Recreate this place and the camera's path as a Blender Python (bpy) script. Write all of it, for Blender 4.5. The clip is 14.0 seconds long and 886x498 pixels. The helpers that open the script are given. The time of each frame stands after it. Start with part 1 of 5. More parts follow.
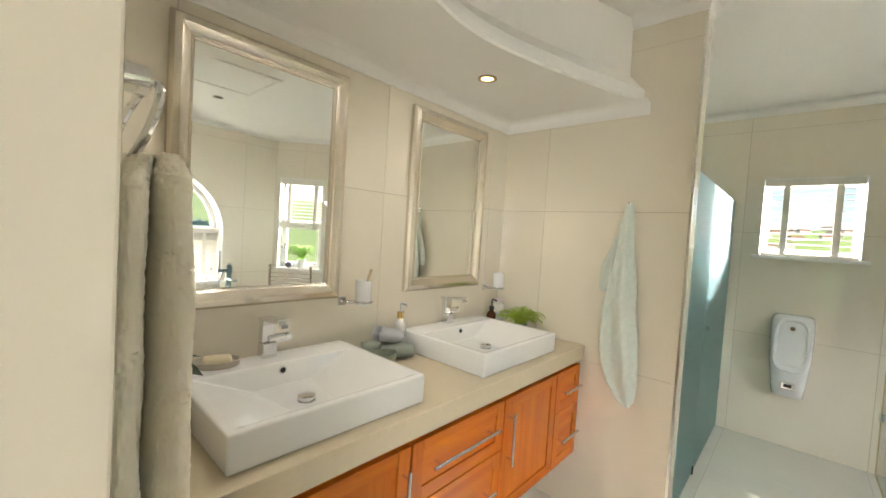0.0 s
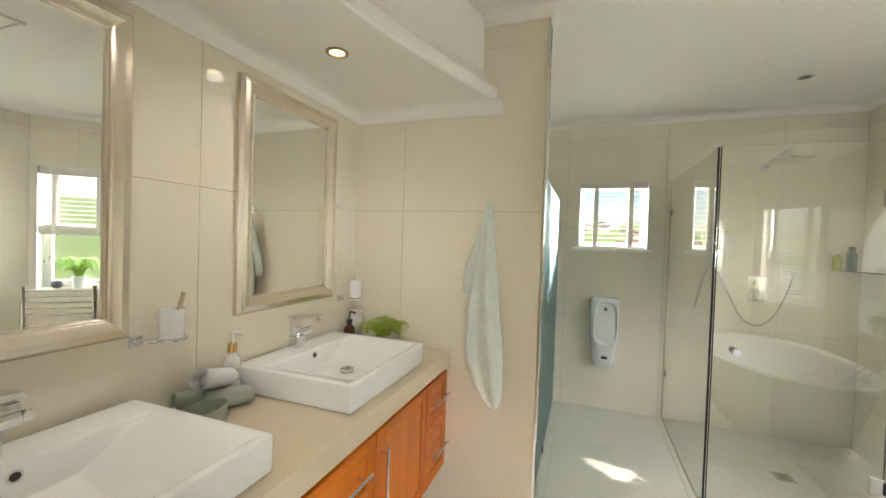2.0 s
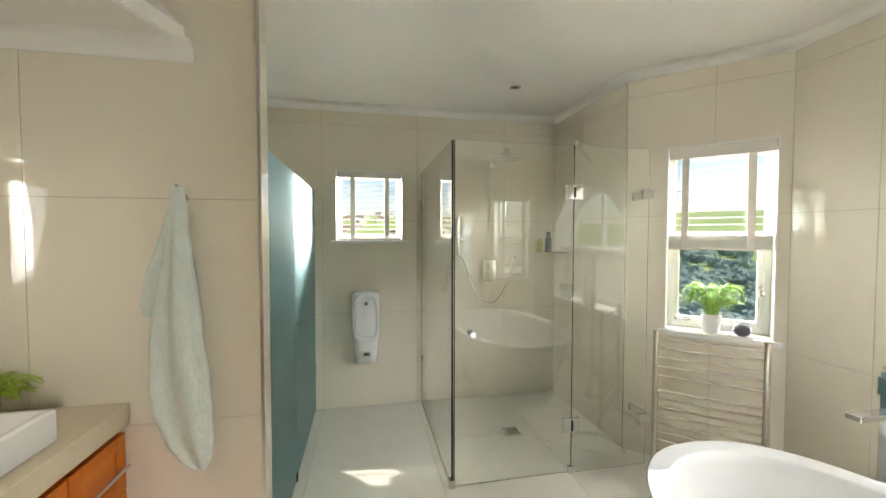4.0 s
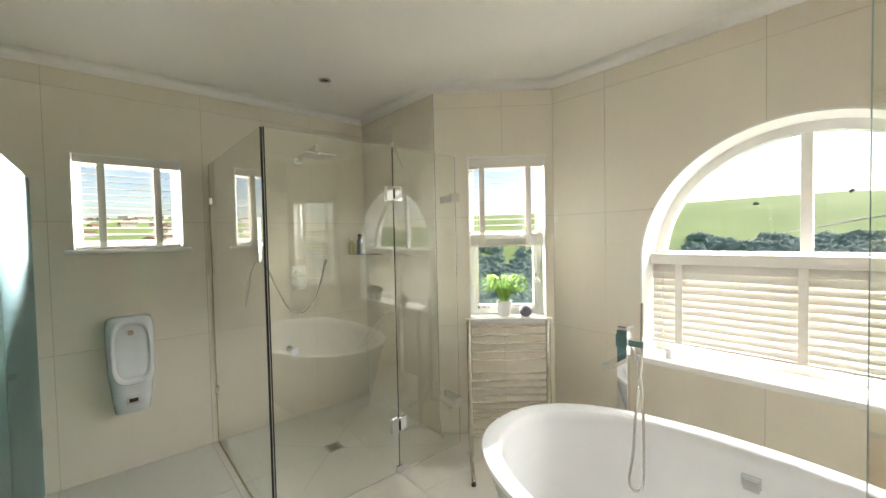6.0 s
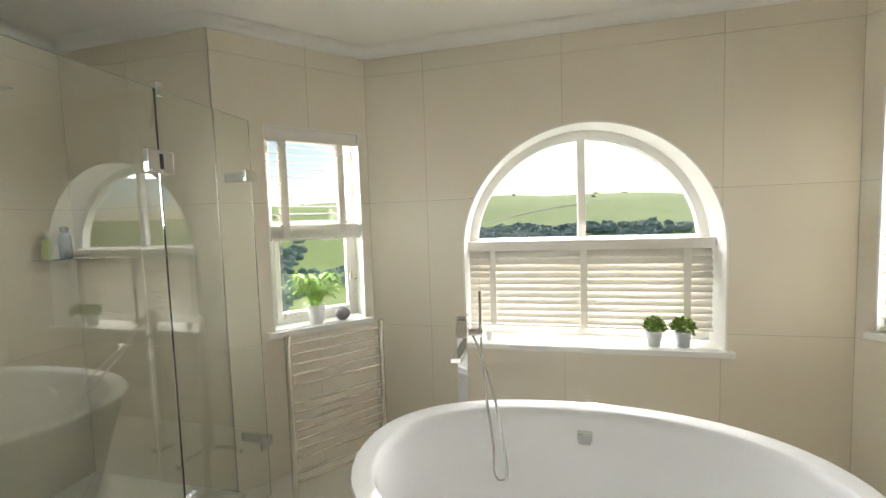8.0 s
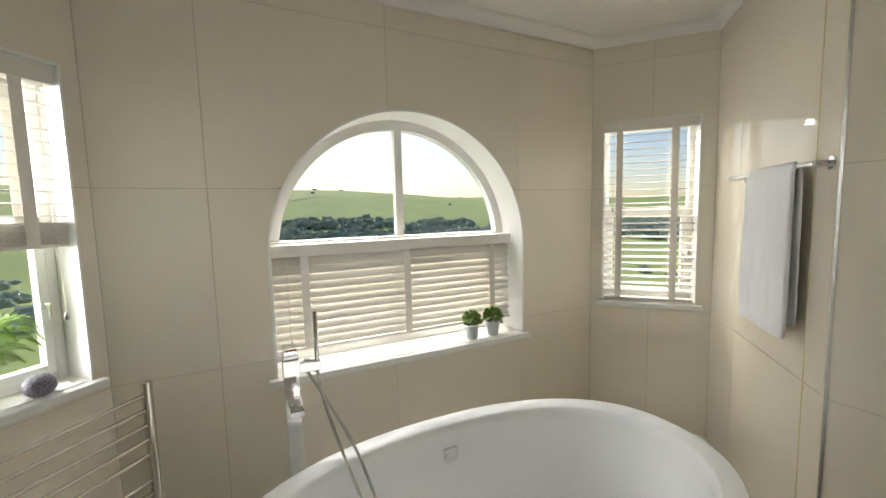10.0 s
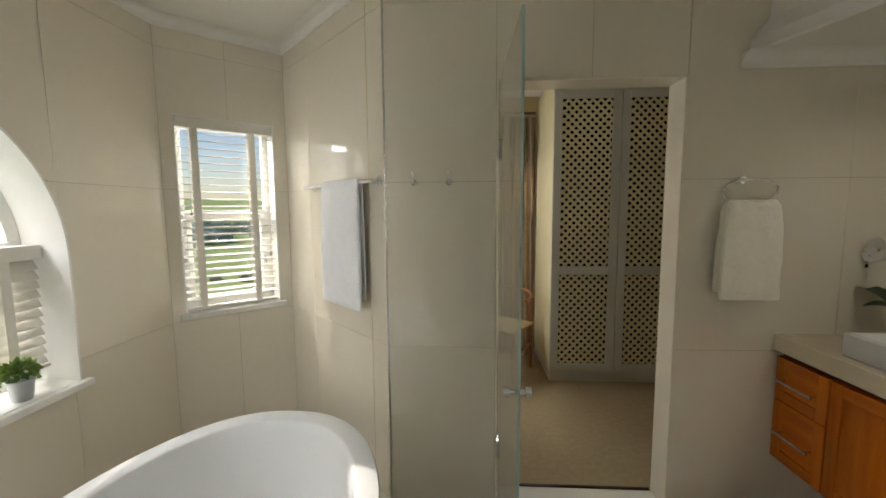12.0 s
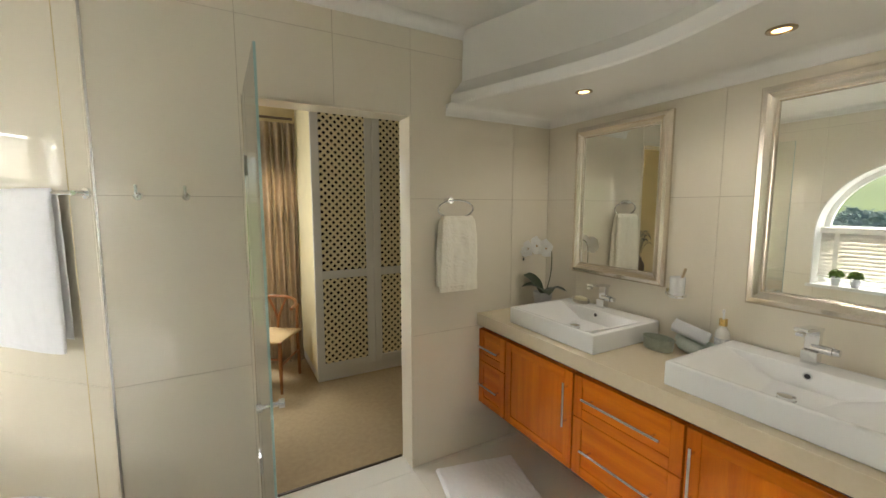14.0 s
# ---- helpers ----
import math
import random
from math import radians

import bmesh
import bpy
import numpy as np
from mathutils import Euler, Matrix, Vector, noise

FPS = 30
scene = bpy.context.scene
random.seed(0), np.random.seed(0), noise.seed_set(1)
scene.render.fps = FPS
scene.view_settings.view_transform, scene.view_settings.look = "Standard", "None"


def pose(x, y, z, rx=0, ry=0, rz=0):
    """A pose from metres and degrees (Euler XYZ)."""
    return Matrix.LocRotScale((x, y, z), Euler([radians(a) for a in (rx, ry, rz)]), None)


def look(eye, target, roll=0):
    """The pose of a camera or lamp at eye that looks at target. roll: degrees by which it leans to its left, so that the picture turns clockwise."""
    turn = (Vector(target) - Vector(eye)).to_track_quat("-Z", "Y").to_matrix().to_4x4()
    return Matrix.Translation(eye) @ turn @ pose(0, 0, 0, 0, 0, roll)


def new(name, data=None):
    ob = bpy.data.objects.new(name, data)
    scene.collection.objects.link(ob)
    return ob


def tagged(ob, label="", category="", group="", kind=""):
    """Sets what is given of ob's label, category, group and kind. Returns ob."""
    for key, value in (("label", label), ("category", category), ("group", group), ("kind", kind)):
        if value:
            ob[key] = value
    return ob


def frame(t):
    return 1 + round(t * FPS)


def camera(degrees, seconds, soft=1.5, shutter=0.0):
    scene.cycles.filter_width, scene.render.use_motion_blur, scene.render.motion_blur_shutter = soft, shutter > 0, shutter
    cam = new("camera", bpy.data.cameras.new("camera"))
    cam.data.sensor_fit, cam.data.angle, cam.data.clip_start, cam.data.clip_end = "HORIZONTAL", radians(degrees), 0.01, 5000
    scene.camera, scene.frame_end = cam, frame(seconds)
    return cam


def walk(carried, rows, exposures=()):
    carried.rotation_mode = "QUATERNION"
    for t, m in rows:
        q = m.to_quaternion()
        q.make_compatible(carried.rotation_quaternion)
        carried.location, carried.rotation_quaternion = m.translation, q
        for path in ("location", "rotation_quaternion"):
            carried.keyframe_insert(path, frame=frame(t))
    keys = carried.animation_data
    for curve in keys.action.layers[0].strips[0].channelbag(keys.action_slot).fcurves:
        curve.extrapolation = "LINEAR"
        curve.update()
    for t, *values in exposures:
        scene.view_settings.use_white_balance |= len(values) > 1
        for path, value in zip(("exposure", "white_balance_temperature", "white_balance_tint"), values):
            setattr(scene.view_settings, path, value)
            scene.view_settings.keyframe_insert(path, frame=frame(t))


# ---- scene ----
cam = camera(96.9, 14.0)
PATH = [
    (0, (0.239, -0.044, 1.454), (-1.102, 1.438, 1.378), 3.6),
    (0.5, (0.192, -0.006, 1.453), (-1.117, 1.505, 1.392), 3.4),
    (1, (0.139, 0.024, 1.448), (-1.012, 1.659, 1.398), 3.2),
    (1.5, (0.079, 0.077, 1.469), (-0.848, 1.848, 1.417), 2.7),
    (2, (0.05, 0.127, 1.468), (-0.626, 2.009, 1.427), 1.9),
    (2.5, (0.065, 0.177, 1.463), (-0.337, 2.136, 1.427), 1.2),
    (3, (0.125, 0.266, 1.465), (0.035, 2.264, 1.424), 0.3),
    (3.5, (0.214, 0.384, 1.473), (0.369, 2.378, 1.429), -0.4),
    (3.7, (0.241, 0.433, 1.494), (0.489, 2.416, 1.436), -0.2),
    (6, (0.128, 0.667, 1.482), (1.439, 2.176, 1.421), -1.2),
    (6.5, (0.12, 0.761, 1.467), (1.621, 2.08, 1.387), -1.1),
    (7, (0.117, 0.876, 1.468), (1.8, 1.953, 1.372), -1.0),
    (9.3, (0.471, 1.619, 1.479), (2.435, 1.28, 1.317), -1.3),
    (9.5, (0.512, 1.633, 1.465), (2.455, 1.189, 1.303), -0.9),
    (10, (0.647, 1.753, 1.496), (2.438, 0.882, 1.309), -1.4),
    (10.5, (0.764, 1.752, 1.454), (2.276, 0.457, 1.264), -0.7),
    (11, (0.836, 1.747, 1.469), (1.951, 0.099, 1.264), -0.8),
    (11.5, (0.856, 1.793, 1.488), (1.458, -0.103, 1.278), -0.5),
    (12, (0.865, 1.874, 1.49), (0.978, -0.113, 1.292), -0.4),
    (12.5, (0.859, 1.937, 1.504), (0.601, -0.036, 1.304), -0.3),
    (13, (0.849, 1.984, 1.527), (0.311, 0.069, 1.321), -0.1),
    (13.5, (0.836, 2.012, 1.555), (0.064, 0.179, 1.342), -0.0),
    (14, (0.801, 2.042, 1.576), (-0.163, 0.304, 1.363), 0.0),
]
EXPOSURES = [(0, 0.94), (3.7, 0.66), (6, 0.52), (7.2, 0.42), (9.3, -0.12), (11.5, -0.34), (12.5, -0.10), (14, 0.47)]
walk(cam, [(t, look(eye, target, roll)) for t, eye, target, roll in PATH], EXPOSURES)

# ---- world, sun and large lights ----
SUN_DIR = Vector((1.0, -0.13, 0.61)).normalized()
SUN_EL = math.asin(SUN_DIR.z)
world = bpy.data.worlds.new("world")
scene.world = world
world.use_nodes = True
wn = world.node_tree.nodes
sky = wn.new("ShaderNodeTexSky")
sky.sky_type, sky.sun_disc = "NISHITA", False
sky.sun_elevation, sky.sun_rotation = SUN_EL, math.atan2(SUN_DIR.x, SUN_DIR.y)
sky.air_density, sky.dust_density, sky.ozone_density = 1.0, 0.9, 1.4
wn["Background"].inputs[1].default_value = 0.12
world.node_tree.links.new(sky.outputs[0], wn["Background"].inputs[0])
sun = new("sun", bpy.data.lights.new("sun", "SUN"))
sun.data.energy, sun.data.angle, sun.data.color = 5.0, radians(0.5), (1.0, 0.94, 0.85)
sun.matrix_world = look((0, 0, 0), -SUN_DIR)


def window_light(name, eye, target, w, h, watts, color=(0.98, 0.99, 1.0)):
    """An area lamp that stands in for sky light through a window's opening."""
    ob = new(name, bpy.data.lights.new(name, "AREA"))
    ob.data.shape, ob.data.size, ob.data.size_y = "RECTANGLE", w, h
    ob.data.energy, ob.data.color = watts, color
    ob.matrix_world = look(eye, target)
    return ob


# ---- materials ----
MATS = {}


def mat(name, color, rough=0.5, metal=0.0, color2=None, scale=8.0, bump=0.0, bump_scale=60.0, vary=0.0, stretch=(1, 1, 1), **more):
    """A surface with colour variation at two scales, fine relief and a little change from piece to piece."""
    if name in MATS:
        return MATS[name]
    m = bpy.data.materials.new(name)
    m.use_nodes = True
    n, ln = m.node_tree.nodes, m.node_tree.links
    b = n["Principled BSDF"]
    b.inputs["Roughness"].default_value, b.inputs["Metallic"].default_value = rough, metal
    for key, value in more.items():
        b.inputs[key.replace("_", " ")].default_value = value
    tc, mp = n.new("ShaderNodeTexCoord"), n.new("ShaderNodeMapping")
    mp.inputs["Scale"].default_value = stretch
    ln.new(tc.outputs["Object"], mp.inputs["Vector"])
    big, small = n.new("ShaderNodeTexNoise"), n.new("ShaderNodeTexNoise")
    big.inputs["Scale"].default_value, big.inputs["Detail"].default_value = scale, 4
    small.inputs["Scale"].default_value, small.inputs["Detail"].default_value = bump_scale, 5
    ln.new(mp.outputs[0], big.inputs["Vector"]), ln.new(mp.outputs[0], small.inputs["Vector"])
    mix = n.new("ShaderNodeMix")
    mix.data_type = "RGBA"
    c2 = color2 or tuple(c * 0.93 for c in color)
    mix.inputs[6].default_value, mix.inputs[7].default_value = (*color, 1), (*c2, 1)
    add = n.new("ShaderNodeMath")
    add.operation = "MULTIPLY_ADD"
    ln.new(small.outputs[0], add.inputs[0])
    add.inputs[1].default_value = 0.35
    ln.new(big.outputs[0], add.inputs[2])
    ramp = n.new("ShaderNodeMapRange")
    ramp.inputs[1].default_value, ramp.inputs[2].default_value = 0.42, 0.92
    ln.new(add.outputs[0], ramp.inputs[0]), ln.new(ramp.outputs[0], mix.inputs[0])
    last = mix.outputs[2]
    if vary:
        info, hsv, rng = n.new("ShaderNodeObjectInfo"), n.new("ShaderNodeHueSaturation"), n.new("ShaderNodeMapRange")
        rng.inputs[3].default_value, rng.inputs[4].default_value = 1 - vary, 1 + vary
        ln.new(info.outputs["Random"], rng.inputs[0]), ln.new(rng.outputs[0], hsv.inputs["Value"])
        ln.new(last, hsv.inputs["Color"])
        last = hsv.outputs[0]
    ln.new(last, b.inputs["Base Color"])
    if bump:
        bp = n.new("ShaderNodeBump")
        bp.inputs["Strength"].default_value, bp.inputs["Distance"].default_value = bump, 0.004
        ln.new(small.outputs[0], bp.inputs["Height"]), ln.new(bp.outputs[0], b.inputs["Normal"])
    MATS[name] = m
    return m


def glass(name, color, rough=0.0, ior=1.45):
    m = bpy.data.materials.new(name)
    m.use_nodes = True
    b = m.node_tree.nodes["Principled BSDF"]
    b.inputs["Base Color"].default_value, b.inputs["Roughness"].default_value = (*color, 1), rough
    b.inputs["Transmission Weight"].default_value, b.inputs["IOR"].default_value = 1.0, ior
    MATS[name] = m
    return m


def glow(name, color, strength):
    m = bpy.data.materials.new(name)
    m.use_nodes = True
    b = m.node_tree.nodes["Principled BSDF"]
    b.inputs["Base Color"].default_value = (*color, 1)
    b.inputs["Emission Color"].default_value, b.inputs["Emission Strength"].default_value = (*color, 1), strength
    MATS[name] = m
    return m


TILE = mat("wall_tile", (0.785, 0.725, 0.60), 0.02, color2=(0.775, 0.705, 0.57), scale=1.6, bump_scale=90, vary=0.012, IOR=1.62)
GROUT = mat("grout", (0.50, 0.42, 0.31), 0.8, scale=9, bump=0.2)
FTILE = mat("floor_tile", (0.80, 0.77, 0.68), 0.07, color2=(0.73, 0.70, 0.62), scale=2.0, bump_scale=80, vary=0.015)
PAINT = mat("ceiling_paint", (0.84, 0.82, 0.775), 0.62, color2=(0.83, 0.81, 0.76), scale=1.2, bump=0.05, bump_scale=220)
WHITE = mat("white_gloss_paint", (0.80, 0.79, 0.75), 0.32, color2=(0.76, 0.75, 0.70), scale=5, bump=0.04)
BLIND = mat("blind_slat_paint", (0.78, 0.745, 0.67), 0.4, color2=(0.75, 0.71, 0.63), scale=7, Transmission_Weight=0.0, Subsurface_Weight=0.0)
TAPE = mat("ladder_tape_cloth", (0.84, 0.80, 0.72), 0.85, scale=30, bump=0.3, bump_scale=600)
CERAMIC = mat("white_ceramic", (0.83, 0.83, 0.82), 0.07, color2=(0.815, 0.815, 0.80), scale=2)
TUBM = mat("bath_acrylic", (0.74, 0.74, 0.735), 0.10, color2=(0.72, 0.72, 0.715), scale=2)
CHROME = mat("chrome", (0.82, 0.83, 0.84), 0.07, 1.0, scale=14)
STEEL = mat("brushed_steel", (0.66, 0.65, 0.63), 0.24, 1.0, scale=12, bump=0.03, stretch=(1, 1, 12))
DARKM = mat("dark_seal", (0.015, 0.015, 0.017), 0.45, scale=20)
SILVER = mat("silver_leaf_frame", (0.74, 0.68, 0.59), 0.26, 1.0, color2=(0.72, 0.655, 0.56), scale=2, bump=0.01, bump_scale=120)
WOOD = mat("orange_stained_wood", (0.60, 0.165, 0.006), 0.24, color2=(0.44, 0.096, 0.004), scale=3, bump=0.03, bump_scale=34, stretch=(9, 9, 0.6), vary=0.10, Specular_IOR_Level=0.3)
WOODX = mat("orange_stained_wood_across", (0.60, 0.165, 0.006), 0.24, color2=(0.44, 0.096, 0.004), scale=3, bump=0.03, bump_scale=34, stretch=(9, 0.6, 9), vary=0.10, Specular_IOR_Level=0.3)
STONE = mat("cream_stone_top", (0.66, 0.57, 0.41), 0.22, color2=(0.64, 0.545, 0.385), scale=60, bump_scale=400)
TERRY_G = mat("sage_terry", (0.66, 0.71, 0.64), 0.95, color2=(0.59, 0.64, 0.57), scale=40, bump=0.04, bump_scale=420)
TERRY_W = mat("white_terry", (0.91, 0.91, 0.92), 0.95, color2=(0.88, 0.88, 0.89), scale=40, bump=0.04, bump_scale=420)
TERRY_B = mat("beige_terry", (0.96, 0.92, 0.80), 0.95, color2=(0.92, 0.87, 0.73), scale=40, bump=0.05, bump_scale=380)
GLASS = glass("clear_glass", (0.965, 0.992, 0.935), ior=1.9)
PANE = glass("window_glass", (1.0, 1.0, 1.0))
SILICONE = mat("yellowed_silicone", (0.50, 0.40, 0.20), 0.45, color2=(0.34, 0.25, 0.11), scale=14)
EDGE = mat("green_glass_edge", (0.50, 0.70, 0.68), 0.15, scale=8, Transmission_Weight=0.2)
FROST = glass("frosted_glass", (0.34, 0.60, 0.63), 0.45)
MIRROR = mat("mirror_silver", (0.88, 0.90, 0.87), 0.004, 1.0, color2=(0.88, 0.90, 0.87), scale=2)
CARPET = mat("beige_carpet", (0.42, 0.32, 0.175), 0.97, color2=(0.35, 0.26, 0.14), scale=30, bump=1.0, bump_scale=500)
DWALL = mat("dressing_wall_paint", (0.62, 0.50, 0.27), 0.7, scale=2, bump=0.05)
LEAF = mat("fern_leaf", (0.36, 0.52, 0.09), 0.5, color2=(0.22, 0.40, 0.05), scale=40, vary=0.15)
LEAF2 = mat("boxwood_leaf", (0.10, 0.22, 0.03), 0.5, color2=(0.22, 0.30, 0.05), scale=60)
SOIL = mat("soil", (0.05, 0.035, 0.025), 0.95, scale=60, bump=0.5)


# ---- mesh helpers ----
def mesh_ob(name, bm, material, parent=None, smooth=False):
    me = bpy.data.meshes.new(name)
    bm.normal_update()
    bm.to_mesh(me)
    bm.free()
    for m in material if isinstance(material, (list, tuple)) else [material]:
        me.materials.append(m)
    if smooth:
        me.shade_smooth()
        try:
            me.set_sharp_from_angle(angle=radians(smooth if smooth is not True else 40))
        except AttributeError:
            pass
    ob = new(name, me)
    if parent:
        ob.parent = parent
    return ob


def part(name, bm, material, parent, label="", smooth=False):
    ob = mesh_ob(name, bm, material, parent, smooth)
    if label:
        ob["label"] = label
    return ob


def thing(name, m, label, category, group="", kind=""):
    ob = new(name)
    ob.empty_display_size = 0.05
    ob.matrix_world = m
    return tagged(ob, label, category, group, kind)


def box(bm, x0, x1, y0, y1, z0, z1, bevel=0.0, seg=2, m=None):
    r = bmesh.ops.create_cube(bm, size=1)
    vs = r["verts"]
    bmesh.ops.scale(bm, vec=(x1 - x0, y1 - y0, z1 - z0), verts=vs)
    bmesh.ops.translate(bm, vec=((x0 + x1) / 2, (y0 + y1) / 2, (z0 + z1) / 2), verts=vs)
    if bevel:
        es = list({e for v in vs for e in v.link_edges})
        out = bmesh.ops.bevel(bm, geom=es, offset=bevel, segments=seg, affect="EDGES", profile=0.5)
        vs = list({v for f in out["faces"] for v in f.verts} | {v for v in vs if v.is_valid})
    if m is not None:
        bmesh.ops.transform(bm, matrix=m, verts=vs)
    return bm


def bx(*a, **k):
    return box(bmesh.new(), *a, **k)


def tube(bm, pts, r, seg=10, closed=False, caps=True, radii=None):
    """A round bar along a line of points."""
    pts = [Vector(p) for p in pts]
    n = len(pts)
    rings, up = [], None
    for i, p in enumerate(pts):
        a = pts[(i - 1) % n] if (closed or i) else p
        b = pts[(i + 1) % n] if (closed or i < n - 1) else p
        d = (b - a).normalized()
        if up is None:
            up = Vector((0, 0, 1)) if abs(d.z) < 0.9 else Vector((1, 0, 0))
        side = d.cross(up)
        if side.length < 1e-4:
            side = d.cross(Vector((0, 1, 0)))
        side.normalize()
        up = side.cross(d).normalized()
        rr = radii[i] if radii else r
        rings.append([bm.verts.new(p + rr * (math.cos(q) * side + math.sin(q) * up)) for q in (2 * math.pi * k / seg for k in range(seg))])
    for i in range(n if closed else n - 1):
        a, b = rings[i], rings[(i + 1) % n]
        for k in range(seg):
            bm.faces.new((a[k], a[(k + 1) % seg], b[(k + 1) % seg], b[k]))
    if caps and not closed:
        bm.faces.new(rings[0][::-1]), bm.faces.new(rings[-1])
    return bm


def lathe(bm, prof, seg=24, c=(0, 0, 0)):
    """A turned shape: prof is (radius, height) from the bottom outside round to the inside."""
    rings = []
    for r, z in prof:
        if r < 1e-5:
            rings.append([bm.verts.new((c[0], c[1], c[2] + z))])
        else:
            rings.append([bm.verts.new((c[0] + r * math.cos(q), c[1] + r * math.sin(q), c[2] + z)) for q in (2 * math.pi * k / seg for k in range(seg))])
    for a, b in zip(rings, rings[1:]):
        for k in range(seg):
            va = (a[k % len(a)], a[(k + 1) % seg % len(a)]) if len(a) > 1 else (a[0],)
            vb = (b[(k + 1) % seg], b[k]) if len(b) > 1 else (b[0],)
            if len(va) + len(vb) > 2:
                bm.faces.new(va + vb)
    return bm


def smooth_line(pts, steps=8):
    """A rounded line through points (Catmull-Rom)."""
    pts = [Vector(p) for p in pts]
    out = []
    for i in range(len(pts) - 1):
        a, b, c, d = pts[max(i - 1, 0)], pts[i], pts[i + 1], pts[min(i + 2, len(pts) - 1)]
        for k in range(steps):
            t = k / steps
            out.append(0.5 * (2 * b + (c - a) * t + (2 * a - 5 * b + 4 * c - d) * t * t + (3 * b - a - 3 * c + d) * t ** 3))
    return out + [pts[-1]]


# ---- walls with openings ----
class Opening:
    """An opening in a wall from u0 to u1: rectangular, or arched above the spring line."""

    def __init__(self, u0, u1, z0, z1, spring=None):
        self.u0, self.u1, self.z0, self.z1, self.spring = u0, u1, z0, z1, spring

    def top(self, u):
        if self.spring is None:
            return self.z1
        c, a, b = (self.u0 + self.u1) / 2, (self.u1 - self.u0) / 2, self.z1 - self.spring
        t = min(1.0, abs(u - c) / a)
        return self.spring + b * math.sqrt(max(0.0, 1 - t * t))

    def cuts(self):
        if self.spring is None:
            return [self.u0, self.u1]
        c, a = (self.u0 + self.u1) / 2, (self.u1 - self.u0) / 2
        return [c - a * math.cos(math.pi * k / 40) for k in range(41)]


def slab(u0, u1, z0, z1, y0, y1, openings=()):
    """A plate from y0 to y1 in depth with the openings cut through it."""
    bm = bmesh.new()
    us = sorted({round(u, 5) for u in [u0, u1] + [c for o in openings for c in o.cuts() if u0 < c < u1]})
    cells = []
    for a, b in zip(us, us[1:]):
        if b - a < 1e-4:
            continue
        mid, spans = (a + b) / 2, [((z0, z0), (z1, z1))]
        for o in openings:
            if not o.u0 < mid < o.u1:
                continue
            ta, tb, nxt = o.top(a), o.top(b), []
            for (la, lb), (ha, hb) in spans:
                if o.z0 - la > 1e-4:
                    nxt.append(((la, lb), (min(ha, o.z0), min(hb, o.z0))))
                if max(ha - ta, hb - tb) > 1e-4:
                    nxt.append(((min(max(la, ta), ha), min(max(lb, tb), hb)), (ha, hb)))
            spans = nxt
        cells += [(a, b, lo, hi) for lo, hi in spans]
    faces = []
    for a, b, (la, lb), (ha, hb) in cells:
        ring = []
        for p in ((a, la), (b, lb), (b, hb), (a, ha)):
            if not ring or abs(ring[-1][0] - p[0]) + abs(ring[-1][1] - p[1]) > 1e-4:
                ring.append(p)
        if abs(ring[0][0] - ring[-1][0]) + abs(ring[0][1] - ring[-1][1]) < 1e-4:
            ring.pop()
        if len(ring) > 2:
            faces.append(bm.faces.new([bm.verts.new((u, y0, z)) for u, z in ring]))
    if not faces:
        bm.free()
        return None
    bmesh.ops.remove_doubles(bm, verts=bm.verts, dist=1e-4)
    out = bmesh.ops.extrude_face_region(bm, geom=bm.faces[:], use_keep_orig=True)
    bmesh.ops.translate(bm, vec=(0, y1 - y0, 0), verts=[v for v in out["geom"] if isinstance(v, bmesh.types.BMVert)])
    bmesh.ops.recalc_face_normals(bm, faces=bm.faces)
    return bm


JOINTS_Z = (0.0, 0.820, 1.622, 2.426, 2.60)
TILED = []


def wall(name, a, b, openings=(), thick=0.22, z1=2.60, first=0.4, label="cream polished porcelain tiled bathroom wall", tiled=True, ext=(0.0, 0.0), joints=JOINTS_Z, base=GROUT):
    """A wall from a to b with the room on its right hand, faced with large tiles; first: where the first upright joint lies."""
    a, b = Vector((*a, 0)), Vector((*b, 0))
    u = (b - a).normalized()
    m = Matrix.Translation(a) @ Matrix((u, Vector((-u.y, u.x, 0)), Vector((0, 0, 1)))).transposed().to_4x4()
    length = (b - a).length
    ob = mesh_ob(name, slab(-ext[0], length + ext[1], 0, z1, 0.003 if tiled else 0.0, thick, openings), base)
    ob.matrix_world = m
    tagged(ob, label, "wall", kind="structure")
    if tiled:
        TILED.append((ob, length, openings, first, joints))
    return ob, m


def lay_tiles():
    """The wall tiles, one object each."""
    for ob, length, openings, first, joints in TILED:
        marks = first if isinstance(first, tuple) else [first + 0.806 * k for k in range(-2, 9)]
        us = [0.0] + [u for u in marks if 0.02 < u < length - 0.02] + [length]
        for ua, ub in zip(us, us[1:]):
            for za, zb in zip(joints, joints[1:]):
                bm = slab(ua + 0.0012, ub - 0.0012, za + 0.0012, min(zb, 2.6) - 0.0012, 0.0, 0.006, openings)
                if bm:
                    part("tile", bm, TILE, ob)


# the room's corners, seen from above
WX, SY, PY, NY, EX = -1.16, 0.002, 2.047, 3.948, 2.625
SHX = 2.005
C_NE1, C_NE2 = (SHX, 2.910), (EX, 2.303)
C_SE1, C_SE2 = (EX, -0.345), (2.10, -0.827)
C_HOOK = (1.243, SY)
CEIL = 2.595
DOOR = Opening(0.522, 1.370, -0.1, 2.082)
NWIN = Opening(1.155, 1.728, 1.445, 2.046)
NEWIN = Opening(0.245, 0.812, 0.872, 2.066)
ARCH = Opening(0.611, 2.072, 0.722, 2.035, 1.30)
SEWIN = Opening(0.068, 0.632, 0.862, 2.062)

